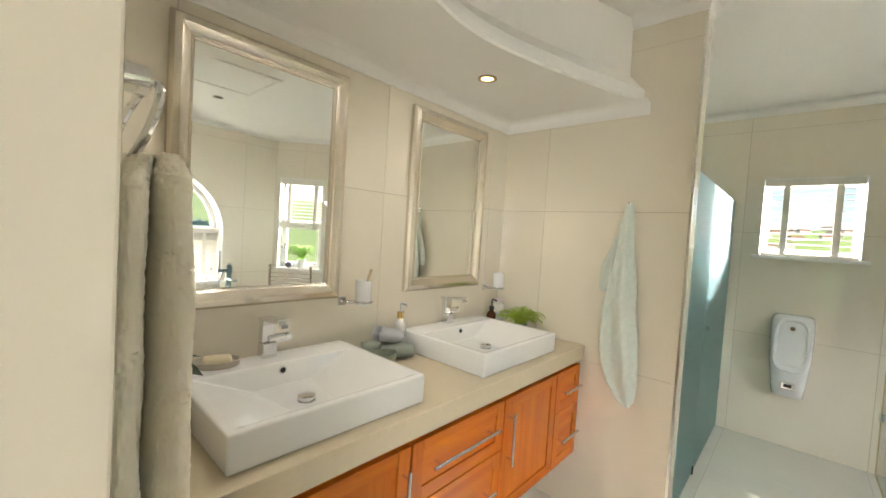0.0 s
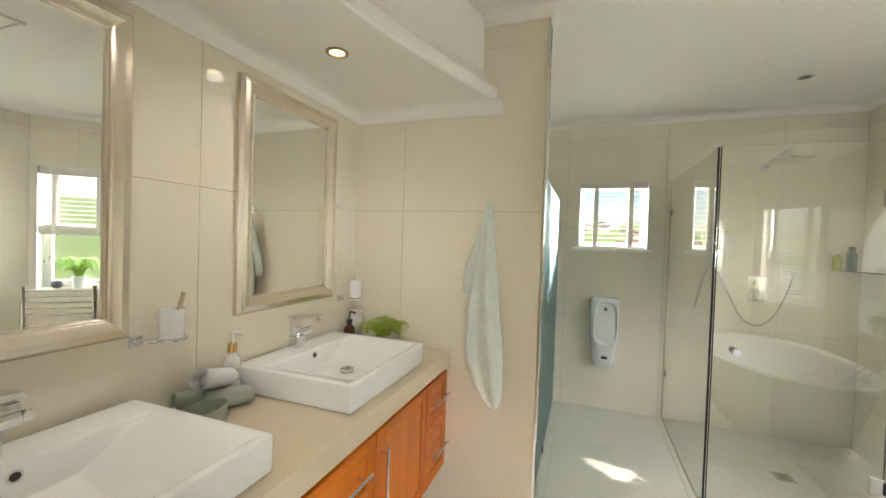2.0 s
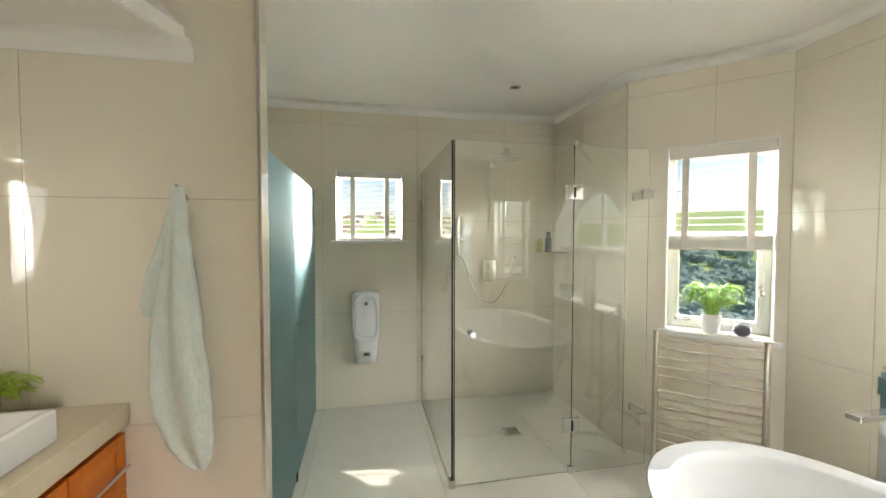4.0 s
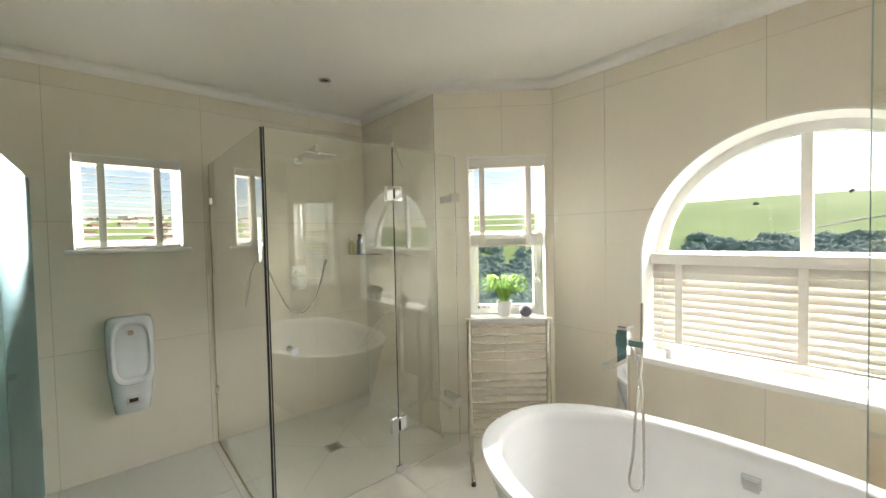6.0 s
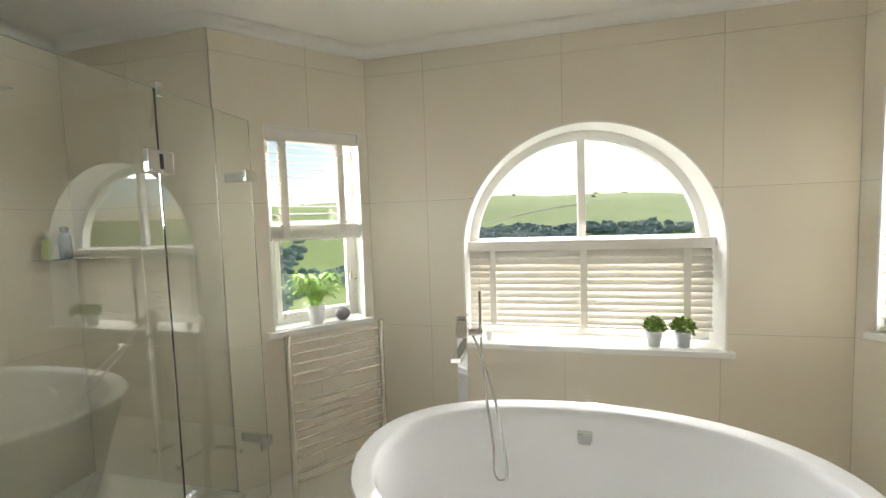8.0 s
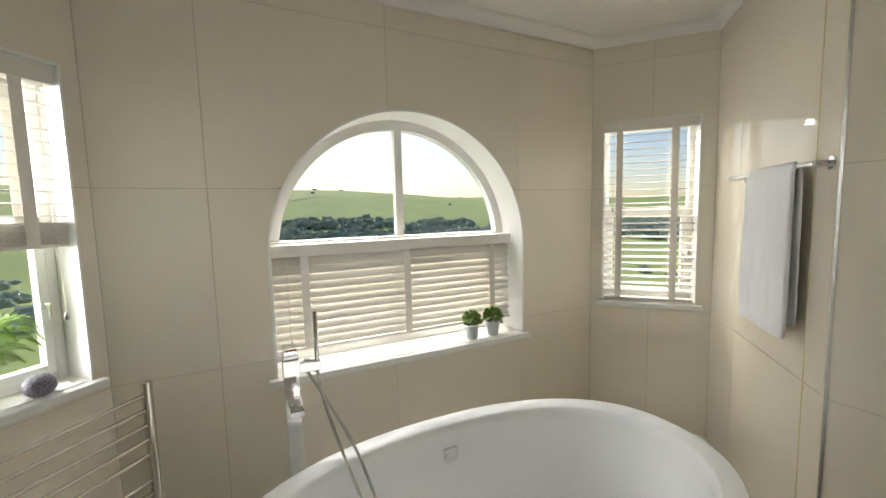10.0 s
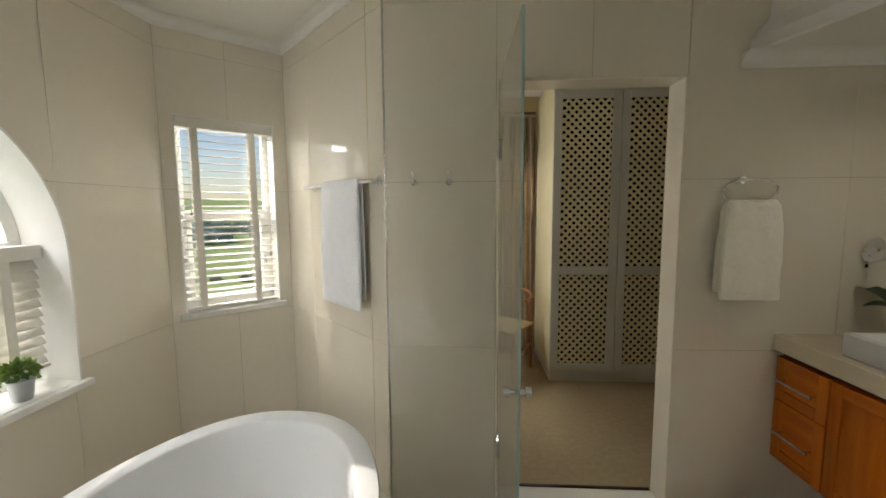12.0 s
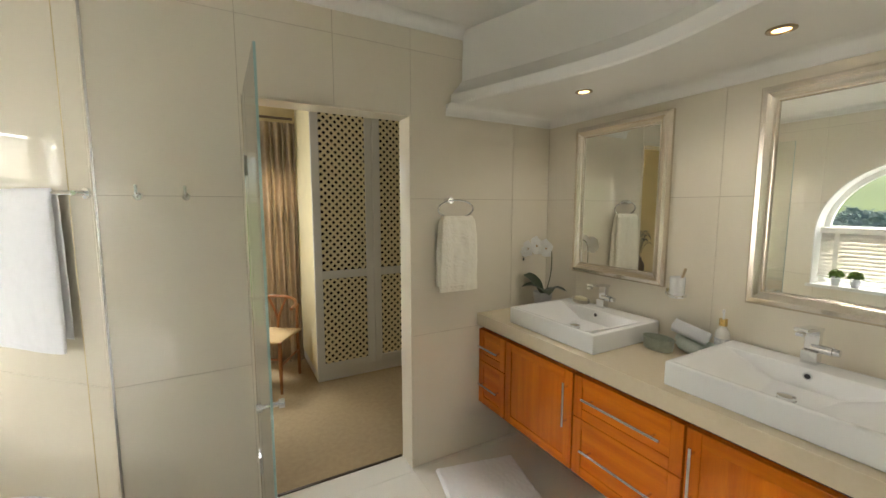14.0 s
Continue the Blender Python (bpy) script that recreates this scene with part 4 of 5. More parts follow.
# ---- toilet side: urinal; shower fittings ----
def urinal():
    """A wall urinal: a tall rounded shell with a hollowed bowl and a chrome flush plate."""
    top = thing("urinal", pose(0.245, NY, 0.0), "white ceramic wall-mounted urinal bowl", "urinal")
    bm = bmesh.new()
    rings = []
    seg = 40
    for z, w, d in ((0.405, 0.082, 0.10), (0.412, 0.092, 0.125), (0.50, 0.103, 0.155), (0.60, 0.112, 0.20), (0.65, 0.117, 0.235), (0.68, 0.12, 0.232), (0.80, 0.124, 0.175), (0.92, 0.126, 0.135), (0.97, 0.123, 0.12), (1.0, 0.112, 0.105), (1.012, 0.088, 0.085)):
        rings.append([bm.verts.new((w * math.copysign(abs(math.cos(q)) ** 0.55, math.cos(q)), -d * max(0.0, math.sin(q)) ** 0.5 if math.sin(q) > 0 else -0.0, z)) for q in (math.pi * k / (seg - 1) for k in range(seg))])
    for a, b in zip(rings, rings[1:]):
        for k in range(seg - 1):
            bm.faces.new((a[k], a[k + 1], b[k + 1], b[k]))
    bm.faces.new(rings[0]), bm.faces.new(rings[-1][::-1])
    bmesh.ops.recalc_face_normals(bm, faces=bm.faces)
    part("shell", bm, CERAMIC, top, smooth=60)
    # rim and hollow of the bowl
    def oval(s, y_off, zc=0.815, hw=0.092, hh=0.17):
        pts = []
        for k in range(40):
            q = 2 * math.pi * k / 40
            c, s_ = math.cos(q), math.sin(q)
            x, z = s * hw * math.copysign(abs(c) ** 0.6, c), zc + s * hh * math.copysign(abs(s_) ** 0.6, s_)
            f = (z - 0.645) / 0.34
            y = -(0.238 - 0.118 * f) - 0.010
            pts.append((x, y + y_off, z))
        return pts
    bm = bmesh.new()
    lines = [oval(1.14, 0.012), oval(1.10, 0.0), oval(1.0, -0.002), oval(0.93, 0.008), oval(0.86, 0.03), oval(0.6, 0.05)]
    vs = [[bm.verts.new(p) for p in l] for l in lines]
    for a, b in zip(vs, vs[1:]):
        for k in range(40):
            bm.faces.new((a[k], a[(k + 1) % 40], b[(k + 1) % 40], b[k]))
    bm.faces.new(vs[-1])
    bmesh.ops.recalc_face_normals(bm, faces=bm.faces)
    part("bowl_rim", bm, CERAMIC, top, smooth=60)
    part("spreader", tube(bmesh.new(), [(0, -0.10, 0.925), (0, -0.16, 0.925)], 0.015, 16), CHROME, top, "round chrome flush spreader", smooth=40)
    part("outlet_plate", bx(-0.036, 0.036, -0.188, -0.14, 0.488, 0.533, 0.003), CHROME, top, "chrome outlet plate")
    part("outlet_slot", bx(-0.022, 0.022, -0.1895, -0.187, 0.499, 0.522), DARKM, top)
    return top


urinal()

t = thing("rain_shower", pose(1.383, NY, 2.135), "square chrome rain shower head on a wall arm", "shower head")
part("wall_plate", bx(-0.026, 0.026, -0.010, 0.0, -0.026, 0.026, 0.002), CHROME, t)
part("arm", bx(-0.011, 0.011, -0.40, -0.008, -0.006, 0.006, 0.002, m=pose(0, 0, 0.0, -9, 0, 0)), CHROME, t)
part("swivel", lathe(bmesh.new(), [(0, -0.012), (0.012, -0.012), (0.016, 0.01), (0.012, 0.035), (0.009, 0.06), (0, 0.062)], 16, (0, -0.385, 0.0)), CHROME, t, smooth=True)
part("plate", bx(-0.11, 0.11, -0.495, -0.275, -0.022, -0.012, 0.003), CHROME, t)
t = thing("shower_mixer", pose(1.362, NY, 1.165), "square chrome concealed shower mixer on the wall", "shower mixer")
part("plate", bx(-0.062, 0.062, -0.006, 0.0, -0.10, 0.10, 0.002), CHROME, t)
part("diverter", bx(-0.02, 0.02, -0.035, -0.006, 0.025, 0.065, 0.003), CHROME, t)
part("body", bx(-0.024, 0.024, -0.05, -0.006, -0.065, 0.005, 0.003), CHROME, t)
part("lever", bx(-0.012, 0.012, -0.11, -0.048, -0.018, -0.006, 0.002), CHROME, t)
t = thing("hand_shower", pose(0, NY, 0), "chrome hand shower on a wall bracket with a looped metal hose", "hand shower")
part("outlet", tube(bmesh.new(), smooth_line([(1.588, 0, 1.30), (1.588, -0.045, 1.30), (1.575, -0.058, 1.285), (1.565, -0.06, 1.262)], 4), 0.011, 12), CHROME, t, smooth=40)
part("slide_bar", bx(1.049, 1.073, -0.055, -0.035, 1.30, 1.66, 0.003), CHROME, t)
for z in (1.34, 1.62):
    part("bar_bracket", bx(1.052, 1.07, -0.036, 0.0, z - 0.014, z + 0.014, 0.002), CHROME, t)
part("holder", bx(1.035, 1.087, -0.09, -0.05, 1.44, 1.47, 0.003), CHROME, t)
line = smooth_line([(1.565, -0.06, 1.265), (1.53, -0.065, 1.13), (1.46, -0.07, 0.97), (1.36, -0.075, 0.885), (1.25, -0.08, 0.93), (1.16, -0.08, 1.10), (1.09, -0.08, 1.27), (1.03, -0.085, 1.325), (0.985, -0.09, 1.26), (0.965, -0.09, 1.18)], 8)
part("hose", tube(bmesh.new(), line, 0.0065, 8), STEEL, t, "flexible metal shower hose", smooth=True)
part("handset", tube(bmesh.new(), [(0.966, -0.09, 1.19), (0.948, -0.09, 1.08), (0.925, -0.088, 0.985)], 0.0125, 14), CHROME, t, smooth=40)

t = thing("corner_shelf", pose(SHX, NY, 1.335), "clear glass corner shelf in the shower", "shelf")
bm = bmesh.new()
pts = [(-0.004, -0.004), (-0.24, -0.004)] + [(-0.24 + 0.236 * math.sin(q) * 1.0, -0.004 - 0.30 * (1 - math.cos(q))) for q in (math.pi / 2 * k / 8 for k in range(1, 9))]
f = bm.faces.new([bm.verts.new((x, y, 0)) for x, y in pts])
out = bmesh.ops.extrude_face_region(bm, geom=[f], use_keep_orig=True)
bmesh.ops.translate(bm, vec=(0, 0, 0.008), verts=[v for v in out["geom"] if isinstance(v, bmesh.types.BMVert)])
bmesh.ops.recalc_face_normals(bm, faces=bm.faces)
part("shelf_glass", bm, GLASS, t)


def bottle(name, m, r, h, body, cap, label, neck=0.3, cap_h=0.03, pump=None, band=None):
    top = thing(name, m, label, "bottle")
    prof = [(0, 0), (r * 0.92, 0), (r, 0.004), (r, h * 0.74), (r * 0.9, h * 0.82), (r * neck * 1.3, h * 0.9), (r * neck, h * 0.93), (r * neck, h)]
    part("body", lathe(bmesh.new(), prof + [(0, h)], 24), body, top, smooth=50)
    if band:
        part("paper_label", lathe(bmesh.new(), [(r + 0.0004, h * 0.12), (r + 0.0006, h * 0.12), (r + 0.0006, h * 0.62), (r + 0.0004, h * 0.62)], 24), band, top, smooth=50)
    c = part("cap", lathe(bmesh.new(), [(r * neck * 1.35, 0), (r * neck * 1.35, cap_h), (r * neck * 0.5, cap_h), (0, cap_h)], 18, (0, 0, h - 0.004)), cap, top, smooth=40)
    if pump:
        bm = tube(bmesh.new(), [(0, 0, h + cap_h - 0.006), (0, 0, h + cap_h + 0.03)], 0.004, 10)
        tube(bm, [(0, 0, h + cap_h + 0.03), (0.006, 0, h + cap_h + 0.036), (0.032, 0, h + cap_h + 0.030)], 0.005, 10)
        part("pump", bm, pump, top, smooth=True)
    return top


WHITEP = mat("white_plastic", (0.80, 0.80, 0.79), 0.35, scale=10)
PINKP = mat("pale_pink_plastic", (0.74, 0.60, 0.58), 0.4, scale=10)
GOLD = mat("gold_collar", (0.75, 0.52, 0.20), 0.25, 1.0, scale=10)
LOTION = mat("pale_lotion_bottle", (0.74, 0.72, 0.67), 0.18, color2=(0.70, 0.68, 0.62), scale=12)
LABELM = mat("grey_print_label", (0.72, 0.72, 0.70), 0.5, color2=(0.32, 0.34, 0.36), scale=70, bump_scale=140)
AMBER = mat("amber_glass", (0.075, 0.022, 0.006), 0.10, scale=6)
GREENB = mat("green_bottle", (0.40, 0.44, 0.12), 0.25, scale=8)
BLUEB = mat("dark_blue_bottle", (0.03, 0.09, 0.14), 0.2, scale=8)
BLACKP = mat("black_plastic", (0.02, 0.02, 0.02), 0.35, scale=10)
bottle("shampoo_bottle", pose(SHX - 0.175, NY - 0.06, 1.343), 0.026, 0.13, GREENB, WHITEP, "green shampoo bottle on the glass shelf")
bottle("shower_gel_bottle", pose(SHX - 0.095, NY - 0.07, 1.343), 0.029, 0.155, BLUEB, BLACKP, "dark blue shower gel bottle on the glass shelf", neck=0.5)
bottle("hand_cream_bottle", pose(-1.095, 1.168, TOP_Z, 0, 0, 20), 0.028, 0.155, LOTION, GOLD, "clear lotion pump bottle with a gold collar beside the basin", neck=0.42, pump=WHITEP, band=LABELM)
bottle("amber_soap_bottle", pose(-1.055, 1.838, TOP_Z, 0, 0, 0), 0.027, 0.135, AMBER, BLACKP, "amber glass soap pump bottle beside the basin", neck=0.4, cap_h=0.02, pump=BLACKP)
bottle("lotion_bottle", pose(-1.082, 1.945, TOP_Z), 0.037, 0.172, LOTION, PINKP, "tall white patterned lotion bottle in the corner", neck=0.70, band=LABELM, cap_h=0.012)

t = thing("floor_drain", pose(1.328, 3.285, 0.0), "small square metal shower floor drain", "drain")
part("drain_frame", bx(-0.055, 0.055, -0.055, 0.055, 0.0, 0.003, 0.001), STEEL, t)
for k in range(5):
    part("drain_slot", bx(-0.036, 0.036, -0.034 + 0.015 * k, -0.027 + 0.015 * k, 0.003, 0.0036), DARKM, t)


# ---- downlights and hatch ----
def downlight(x, y, z, lit, label):
    top = thing("downlight", pose(x, y, z), label, "downlight", "ceiling downlights")
    part("bezel", lathe(bmesh.new(), [(0.043, 0.0), (0.043, -0.004), (0.030, -0.006), (0.027, 0.004), (0.027, 0.0), (0.043, 0.0)], 28), BRASS if lit else STEEL, top, smooth=40)
    part("lamp", lathe(bmesh.new(), [(0.0265, -0.001), (0.018, -0.003), (0, -0.004)], 20), HALO if lit else DARKM, top, smooth=True)
    if lit:
        s = new("downlight_beam", bpy.data.lights.new("downlight_beam", "SPOT"))
        s.data.energy, s.data.color, s.data.spot_size, s.data.spot_blend, s.data.shadow_soft_size = 6.0, (1.0, 0.93, 0.84), radians(150), 1.0, 0.03
        s.matrix_world = look((x, y, z - 0.02), (x, y, 0))
    return top


BRASS = mat("dull_brass", (0.42, 0.33, 0.2), 0.3, 1.0, scale=10)
HALO = glow("warm_lamp", (1.0, 0.72, 0.36), 6.0)
downlight(-0.84, 0.57, SOFFIT, True, "lit recessed brass downlight in the bulkhead")
downlight(-0.85, 1.385, SOFFIT, True, "lit recessed brass downlight in the bulkhead")
downlight(1.345, 3.29, CEIL, False, "unlit recessed downlight in the ceiling")
downlight(1.56, 1.24, CEIL, False, "unlit recessed downlight in the ceiling")
t = thing("ceiling_hatch", pose(0.91, 1.09, CEIL), "white flush ceiling access hatch", "hatch")
part("hatch_panel", bx(-0.285, 0.285, -0.285, 0.285, -0.010, -0.001, 0.002), PAINT, t)
for a, b, c, d in ((-0.31, 0.31, -0.31, -0.292), (-0.31, 0.31, 0.292, 0.31), (-0.31, -0.292, -0.292, 0.292), (0.292, 0.31, -0.292, 0.292)):
    part("hatch_frame", bx(a, b, c, d, -0.014, -0.001, 0.002), PAINT, t)


# ---- on the vanity ----
def tumbler_holder(y, brush):
    top = thing("tumbler_holder", pose(WX, y, 1.150), "white ceramic tumbler in a chrome wall ring", "tumbler holder", "tumbler holders")
    part("rose", bx(0.0, 0.012, -0.085, -0.05, -0.018, 0.018, 0.003), CHROME, top)
    part("arm", tube(bmesh.new(), smooth_line([(0.010, -0.068, 0.0), (0.04, -0.064, 0.0), (0.052, -0.04, 0.0)], 5), 0.007, 10), CHROME, top, smooth=True)
    ring = [(0.06 + 0.037 * math.cos(q), 0.037 * math.sin(q), 0.0) for q in (2 * math.pi * k / 32 for k in range(32))]
    part("ring", tube(bmesh.new(), ring, 0.006, 8, closed=True), CHROME, top, smooth=True)
    part("tumbler", lathe(bmesh.new(), [(0, -0.012), (0.030, -0.012), (0.032, -0.008), (0.034, 0.09), (0.031, 0.09), (0.029, 0.0), (0, -0.002)], 28, (0.06, 0, 0)), CERAMIC, top, smooth=50)
    if brush:
        b = part("toothbrush", tube(bmesh.new(), [(0.055, -0.005, 0.0), (0.062, 0.035, 0.135)], 0.0045, 8, radii=[0.004, 0.007]), mat("wooden_brush", (0.55, 0.42, 0.26), 0.5, scale=20), top, "pale wooden toothbrush handle", smooth=True)
    return top


tumbler_holder(0.955, True)
tumbler_holder(1.955, False)
t = thing("soap_dish", pose(-1.075, 0.395, TOP_Z + 0.093, 0, 0, 75), "pale stone soap dish on the basin edge", "soap dish")
bm = lathe(bmesh.new(), [(0, 0.0), (0.048, 0.0), (0.055, 0.004), (0.058, 0.022), (0.054, 0.022), (0.05, 0.010), (0, 0.008)], 32)
bmesh.ops.scale(bm, vec=(1.15, 0.78, 1), verts=bm.verts)
part("dish", bm, mat("taupe_ceramic", (0.50, 0.44, 0.36), 0.4, scale=18), t, smooth=50)
t = thing("soap_bar", pose(-1.075, 0.395, TOP_Z + 0.102, 0, 0, 75), "cream bar of soap in its dish", "soap")
part("bar", bx(-0.04, 0.04, -0.024, 0.024, 0.0, 0.024, 0.010, 4), mat("cream_soap", (0.76, 0.68, 0.48), 0.45, scale=12), t, smooth=60)
t = thing("trinket_bowl", pose(-0.968, 0.958, TOP_Z), "grey-green glazed oval tin bowl on the vanity", "bowl")
bm = lathe(bmesh.new(), [(0, 0.0), (0.050, 0.0), (0.056, 0.004), (0.061, 0.058), (0.058, 0.058), (0.053, 0.008), (0, 0.006)], 36)
bmesh.ops.scale(bm, vec=(0.8, 1.2, 1), verts=bm.verts)
GREEN_GLAZE = mat("sage_glaze", (0.38, 0.41, 0.33), 0.35, color2=(0.27, 0.29, 0.23), scale=30, bump=0.3, bump_scale=160)
part("bowl_body", bm, GREEN_GLAZE, t, smooth=50)


def rolled_cloth(m, r, length, material, label):
    """A rolled face cloth with the spiral showing at its end."""
    top = thing("rolled_face_cloth", m, label, "face cloth", "rolled face cloths")
    bm = bmesh.new()
    n = 110
    strips = []
    for x in (-length / 2, length / 2):
        strip = []
        for k in range(n + 1):
            q = 2 * math.pi * 4.5 * k / n
            rr = r * (0.05 + 0.95 * k / n)
            strip.append(bm.verts.new((x + noise.noise(Vector((k * 0.3, x * 9, 0))) * 0.003, rr * math.cos(q), r + rr * math.sin(q))))
        strips.append(strip)
    for k in range(n):
        bm.faces.new((strips[0][k], strips[0][k + 1], strips[1][k + 1], strips[1][k]))
    bmesh.ops.solidify(bm, geom=bm.faces[:], thickness=r * 0.16)
    part("roll", bm, material, top, smooth=60)
    return top


rolled_cloth(pose(-1.09, 1.07, TOP_Z, 0, 0, 75), 0.034, 0.19, TERRY_G, "rolled sage green face cloth on the vanity top")
rolled_cloth(pose(-1.015, 1.085, TOP_Z, 0, 0, 60), 0.033, 0.14, TERRY_G, "rolled sage green face cloth on the vanity top")
rolled_cloth(pose(-1.045, 1.05, TOP_Z + 0.064, 0, 16, 105), 0.035, 0.15, TERRY_W, "rolled white face cloth lying on the green ones")


def leaf(bm, base, tip, w, n, droop=0.0, up=Vector((0, 0, 1))):
    """A pointed leaf of two halves from base to tip."""
    base, tip = Vector(base), Vector(tip)
    d = tip - base
    side = d.cross(up)
    if side.length < 1e-5:
        side = Vector((1, 0, 0))
    side.normalize()
    nrm = side.cross(d).normalized()
    rows = []
    for k in range(n + 1):
        t = k / n
        p = base + d * t + nrm * droop * math.sin(math.pi * t)
        hw = w * math.sin(math.pi * min(1, t * 0.92 + 0.06)) ** 0.8 if k < n else 0.0
        rows.append((bm.verts.new(p - side * hw + nrm * hw * 0.35), bm.verts.new(p), bm.verts.new(p + side * hw + nrm * hw * 0.35)))
    for a, b in zip(rows, rows[1:]):
        bm.faces.new((a[0], a[1], b[1], b[0])), bm.faces.new((a[1], a[2], b[2], b[1]))


def orchid():
    top = thing("potted_orchid", pose(-1.0, 0.145, TOP_Z), "white moth orchid in a grey pot on the vanity", "plant")
    part("pot", lathe(bmesh.new(), [(0, 0), (0.046, 0), (0.05, 0.004), (0.060, 0.11), (0.060, 0.118), (0.055, 0.118), (0.05, 0.10), (0, 0.098)], 32), mat("grey_pot", (0.55, 0.55, 0.53), 0.55, scale=14), top, smooth=50)
    part("soil", lathe(bmesh.new(), [(0.051, 0.100), (0, 0.106)], 20), SOIL, top)
    dark = mat("orchid_leaf", (0.018, 0.028, 0.014), 0.35, color2=(0.03, 0.05, 0.02), scale=20)
    for tip, w in (((0.07, -0.21, 0.225), 0.060), ((0.10, 0.16, 0.135), 0.058), ((0.12, -0.07, 0.15), 0.050), ((-0.02, 0.19, 0.15), 0.030)):
        bm = bmesh.new()
        leaf(bm, (0, 0, 0.105), tip, w, 9, 0.03)
        part("leaf", bm, dark, top, smooth=True)
    line = smooth_line([(0, 0.02, 0.10), (0.01, 0.075, 0.24), (0.015, 0.085, 0.38), (0.02, 0.05, 0.445), (0.03, -0.02, 0.44), (0.04, -0.09, 0.40), (0.05, -0.135, 0.345)], 6)
    part("stem", tube(bmesh.new(), line, 0.003, 8), mat("orchid_stem", (0.07, 0.09, 0.03), 0.5, scale=20), top, smooth=True)
    petal = mat("white_petal", (0.92, 0.91, 0.89), 0.5, color2=(0.88, 0.86, 0.82), scale=30)
    for x, y, z, s in ((0.045, 0.078, 0.415, 0.060), (0.05, 0.0, 0.425, 0.062), (0.055, -0.075, 0.40, 0.054), (0.055, -0.11, 0.375, 0.038)):
        bm = bmesh.new()
        c = Vector((x, y, z))
        for k in range(5):
            q = 2 * math.pi * k / 5 + 0.3
            leaf(bm, c, c + Vector((0.006 + 0.006 * (k % 2), s * math.cos(q), s * math.sin(q))), s * 0.72, 6, 0.004, Vector((1, 0, 0)))
        fl = part("flower", bm, petal, top, smooth=True)
        part("flower_lip", lathe(bmesh.new(), [(0, -0.004), (0.005, -0.002), (0.004, 0.006), (0, 0.008)], 10, (x + 0.012, y, z - 0.004)), mat("petal_lip", (0.55, 0.35, 0.12), 0.5, scale=20), fl)
    for x, y, z in ((0.05, -0.118, 0.365), (0.052, -0.135, 0.345), (0.05, -0.138, 0.32)):
        part("bud", lathe(bmesh.new(), [(0, -0.011), (0.006, -0.005), (0.005, 0.005), (0, 0.011)], 10, (x, y, z)), dark, top, smooth=True)
    return top


orchid()


def fronds(top, count, reach, rise, seed, material, base_z, pinna=0.028, spread=0.035):
    """Arching feathery fronds with leaflets on both sides."""
    rnd = random.Random(seed)
    for i in range(count):
        az = 2 * math.pi * i / count + rnd.uniform(-0.25, 0.25)
        L, h = reach * rnd.uniform(0.6, 1.1), rise * rnd.uniform(0.5, 1.15)
        d = Vector((math.cos(az), math.sin(az), 0))
        pts = smooth_line([d * spread * rnd.random() + Vector((0, 0, base_z)), d * L * 0.35 + Vector((0, 0, base_z + h * 0.75)), d * L * 0.75 + Vector((0, 0, base_z + h)), d * L + Vector((0, 0, base_z + h * rnd.uniform(0.55, 0.95)))], 6)
        bm = bmesh.new()
        tube(bm, pts, 0.0012, 4)
        side = Vector((-d.y, d.x, 0))
        for k in range(2, len(pts) - 1):
            w = pinna * math.sin(math.pi * (k / len(pts)) ** 0.8) * rnd.uniform(0.75, 1.15) + 0.005
            fwd = (pts[k + 1] - pts[k]).normalized()
            for s, step in [(s, q) for s in (-1, 1) for q in (0.0, 0.34, 0.67)]:
                root = pts[k].lerp(pts[k + 1], step)
                tip = root + side * s * w * rnd.uniform(0.8, 1.0) + fwd * w * 0.7 + Vector((0, 0, rnd.uniform(-0.35, 0.2) * w))
                leaf(bm, root, tip, w * 0.07, 2)
        part("frond", bm, material, top)


NE_U = lambda u, d, z: NE_M @ Vector((u, d, z))
fp = NE_U(0.505, 0.050, NEWIN.z0 + 0.005)
t = thing("potted_fern", pose(*fp), "bushy green fern in a white ceramic pot on the window sill", "plant")
part("pot", lathe(bmesh.new(), [(0, 0), (0.040, 0), (0.043, 0.004), (0.056, 0.115), (0.057, 0.12), (0.052, 0.12), (0.047, 0.10), (0, 0.098)], 36), CERAMIC, t, smooth=50)
part("soil", lathe(bmesh.new(), [(0.048, 0.102), (0, 0.108)], 20), SOIL, t)
fronds(t, 66, 0.180, 0.175, 4, LEAF, 0.105, 0.024)
bp_ = NE_U(0.66, 0.02, NEWIN.z0 + 0.005)
t = thing("decorative_ball", pose(*bp_), "dark speckled woven ornament ball on the window sill", "ornament")
bm = bmesh.new()
bmesh.ops.create_icosphere(bm, subdivisions=4, radius=0.046)
for v in bm.verts:
    v.co *= 1 + 0.035 * math.sin(v.co.x * 420) * math.sin(v.co.y * 420) * math.sin(v.co.z * 420 + 0.8)
    v.co.z *= 0.9
bmesh.ops.translate(bm, vec=(0, 0, 0.042), verts=bm.verts)
part("ball", bm, mat("speckled_charcoal", (0.035, 0.03, 0.045), 0.6, color2=(0.30, 0.28, 0.32), scale=170, bump=0.4, bump_scale=260), t, smooth=True)


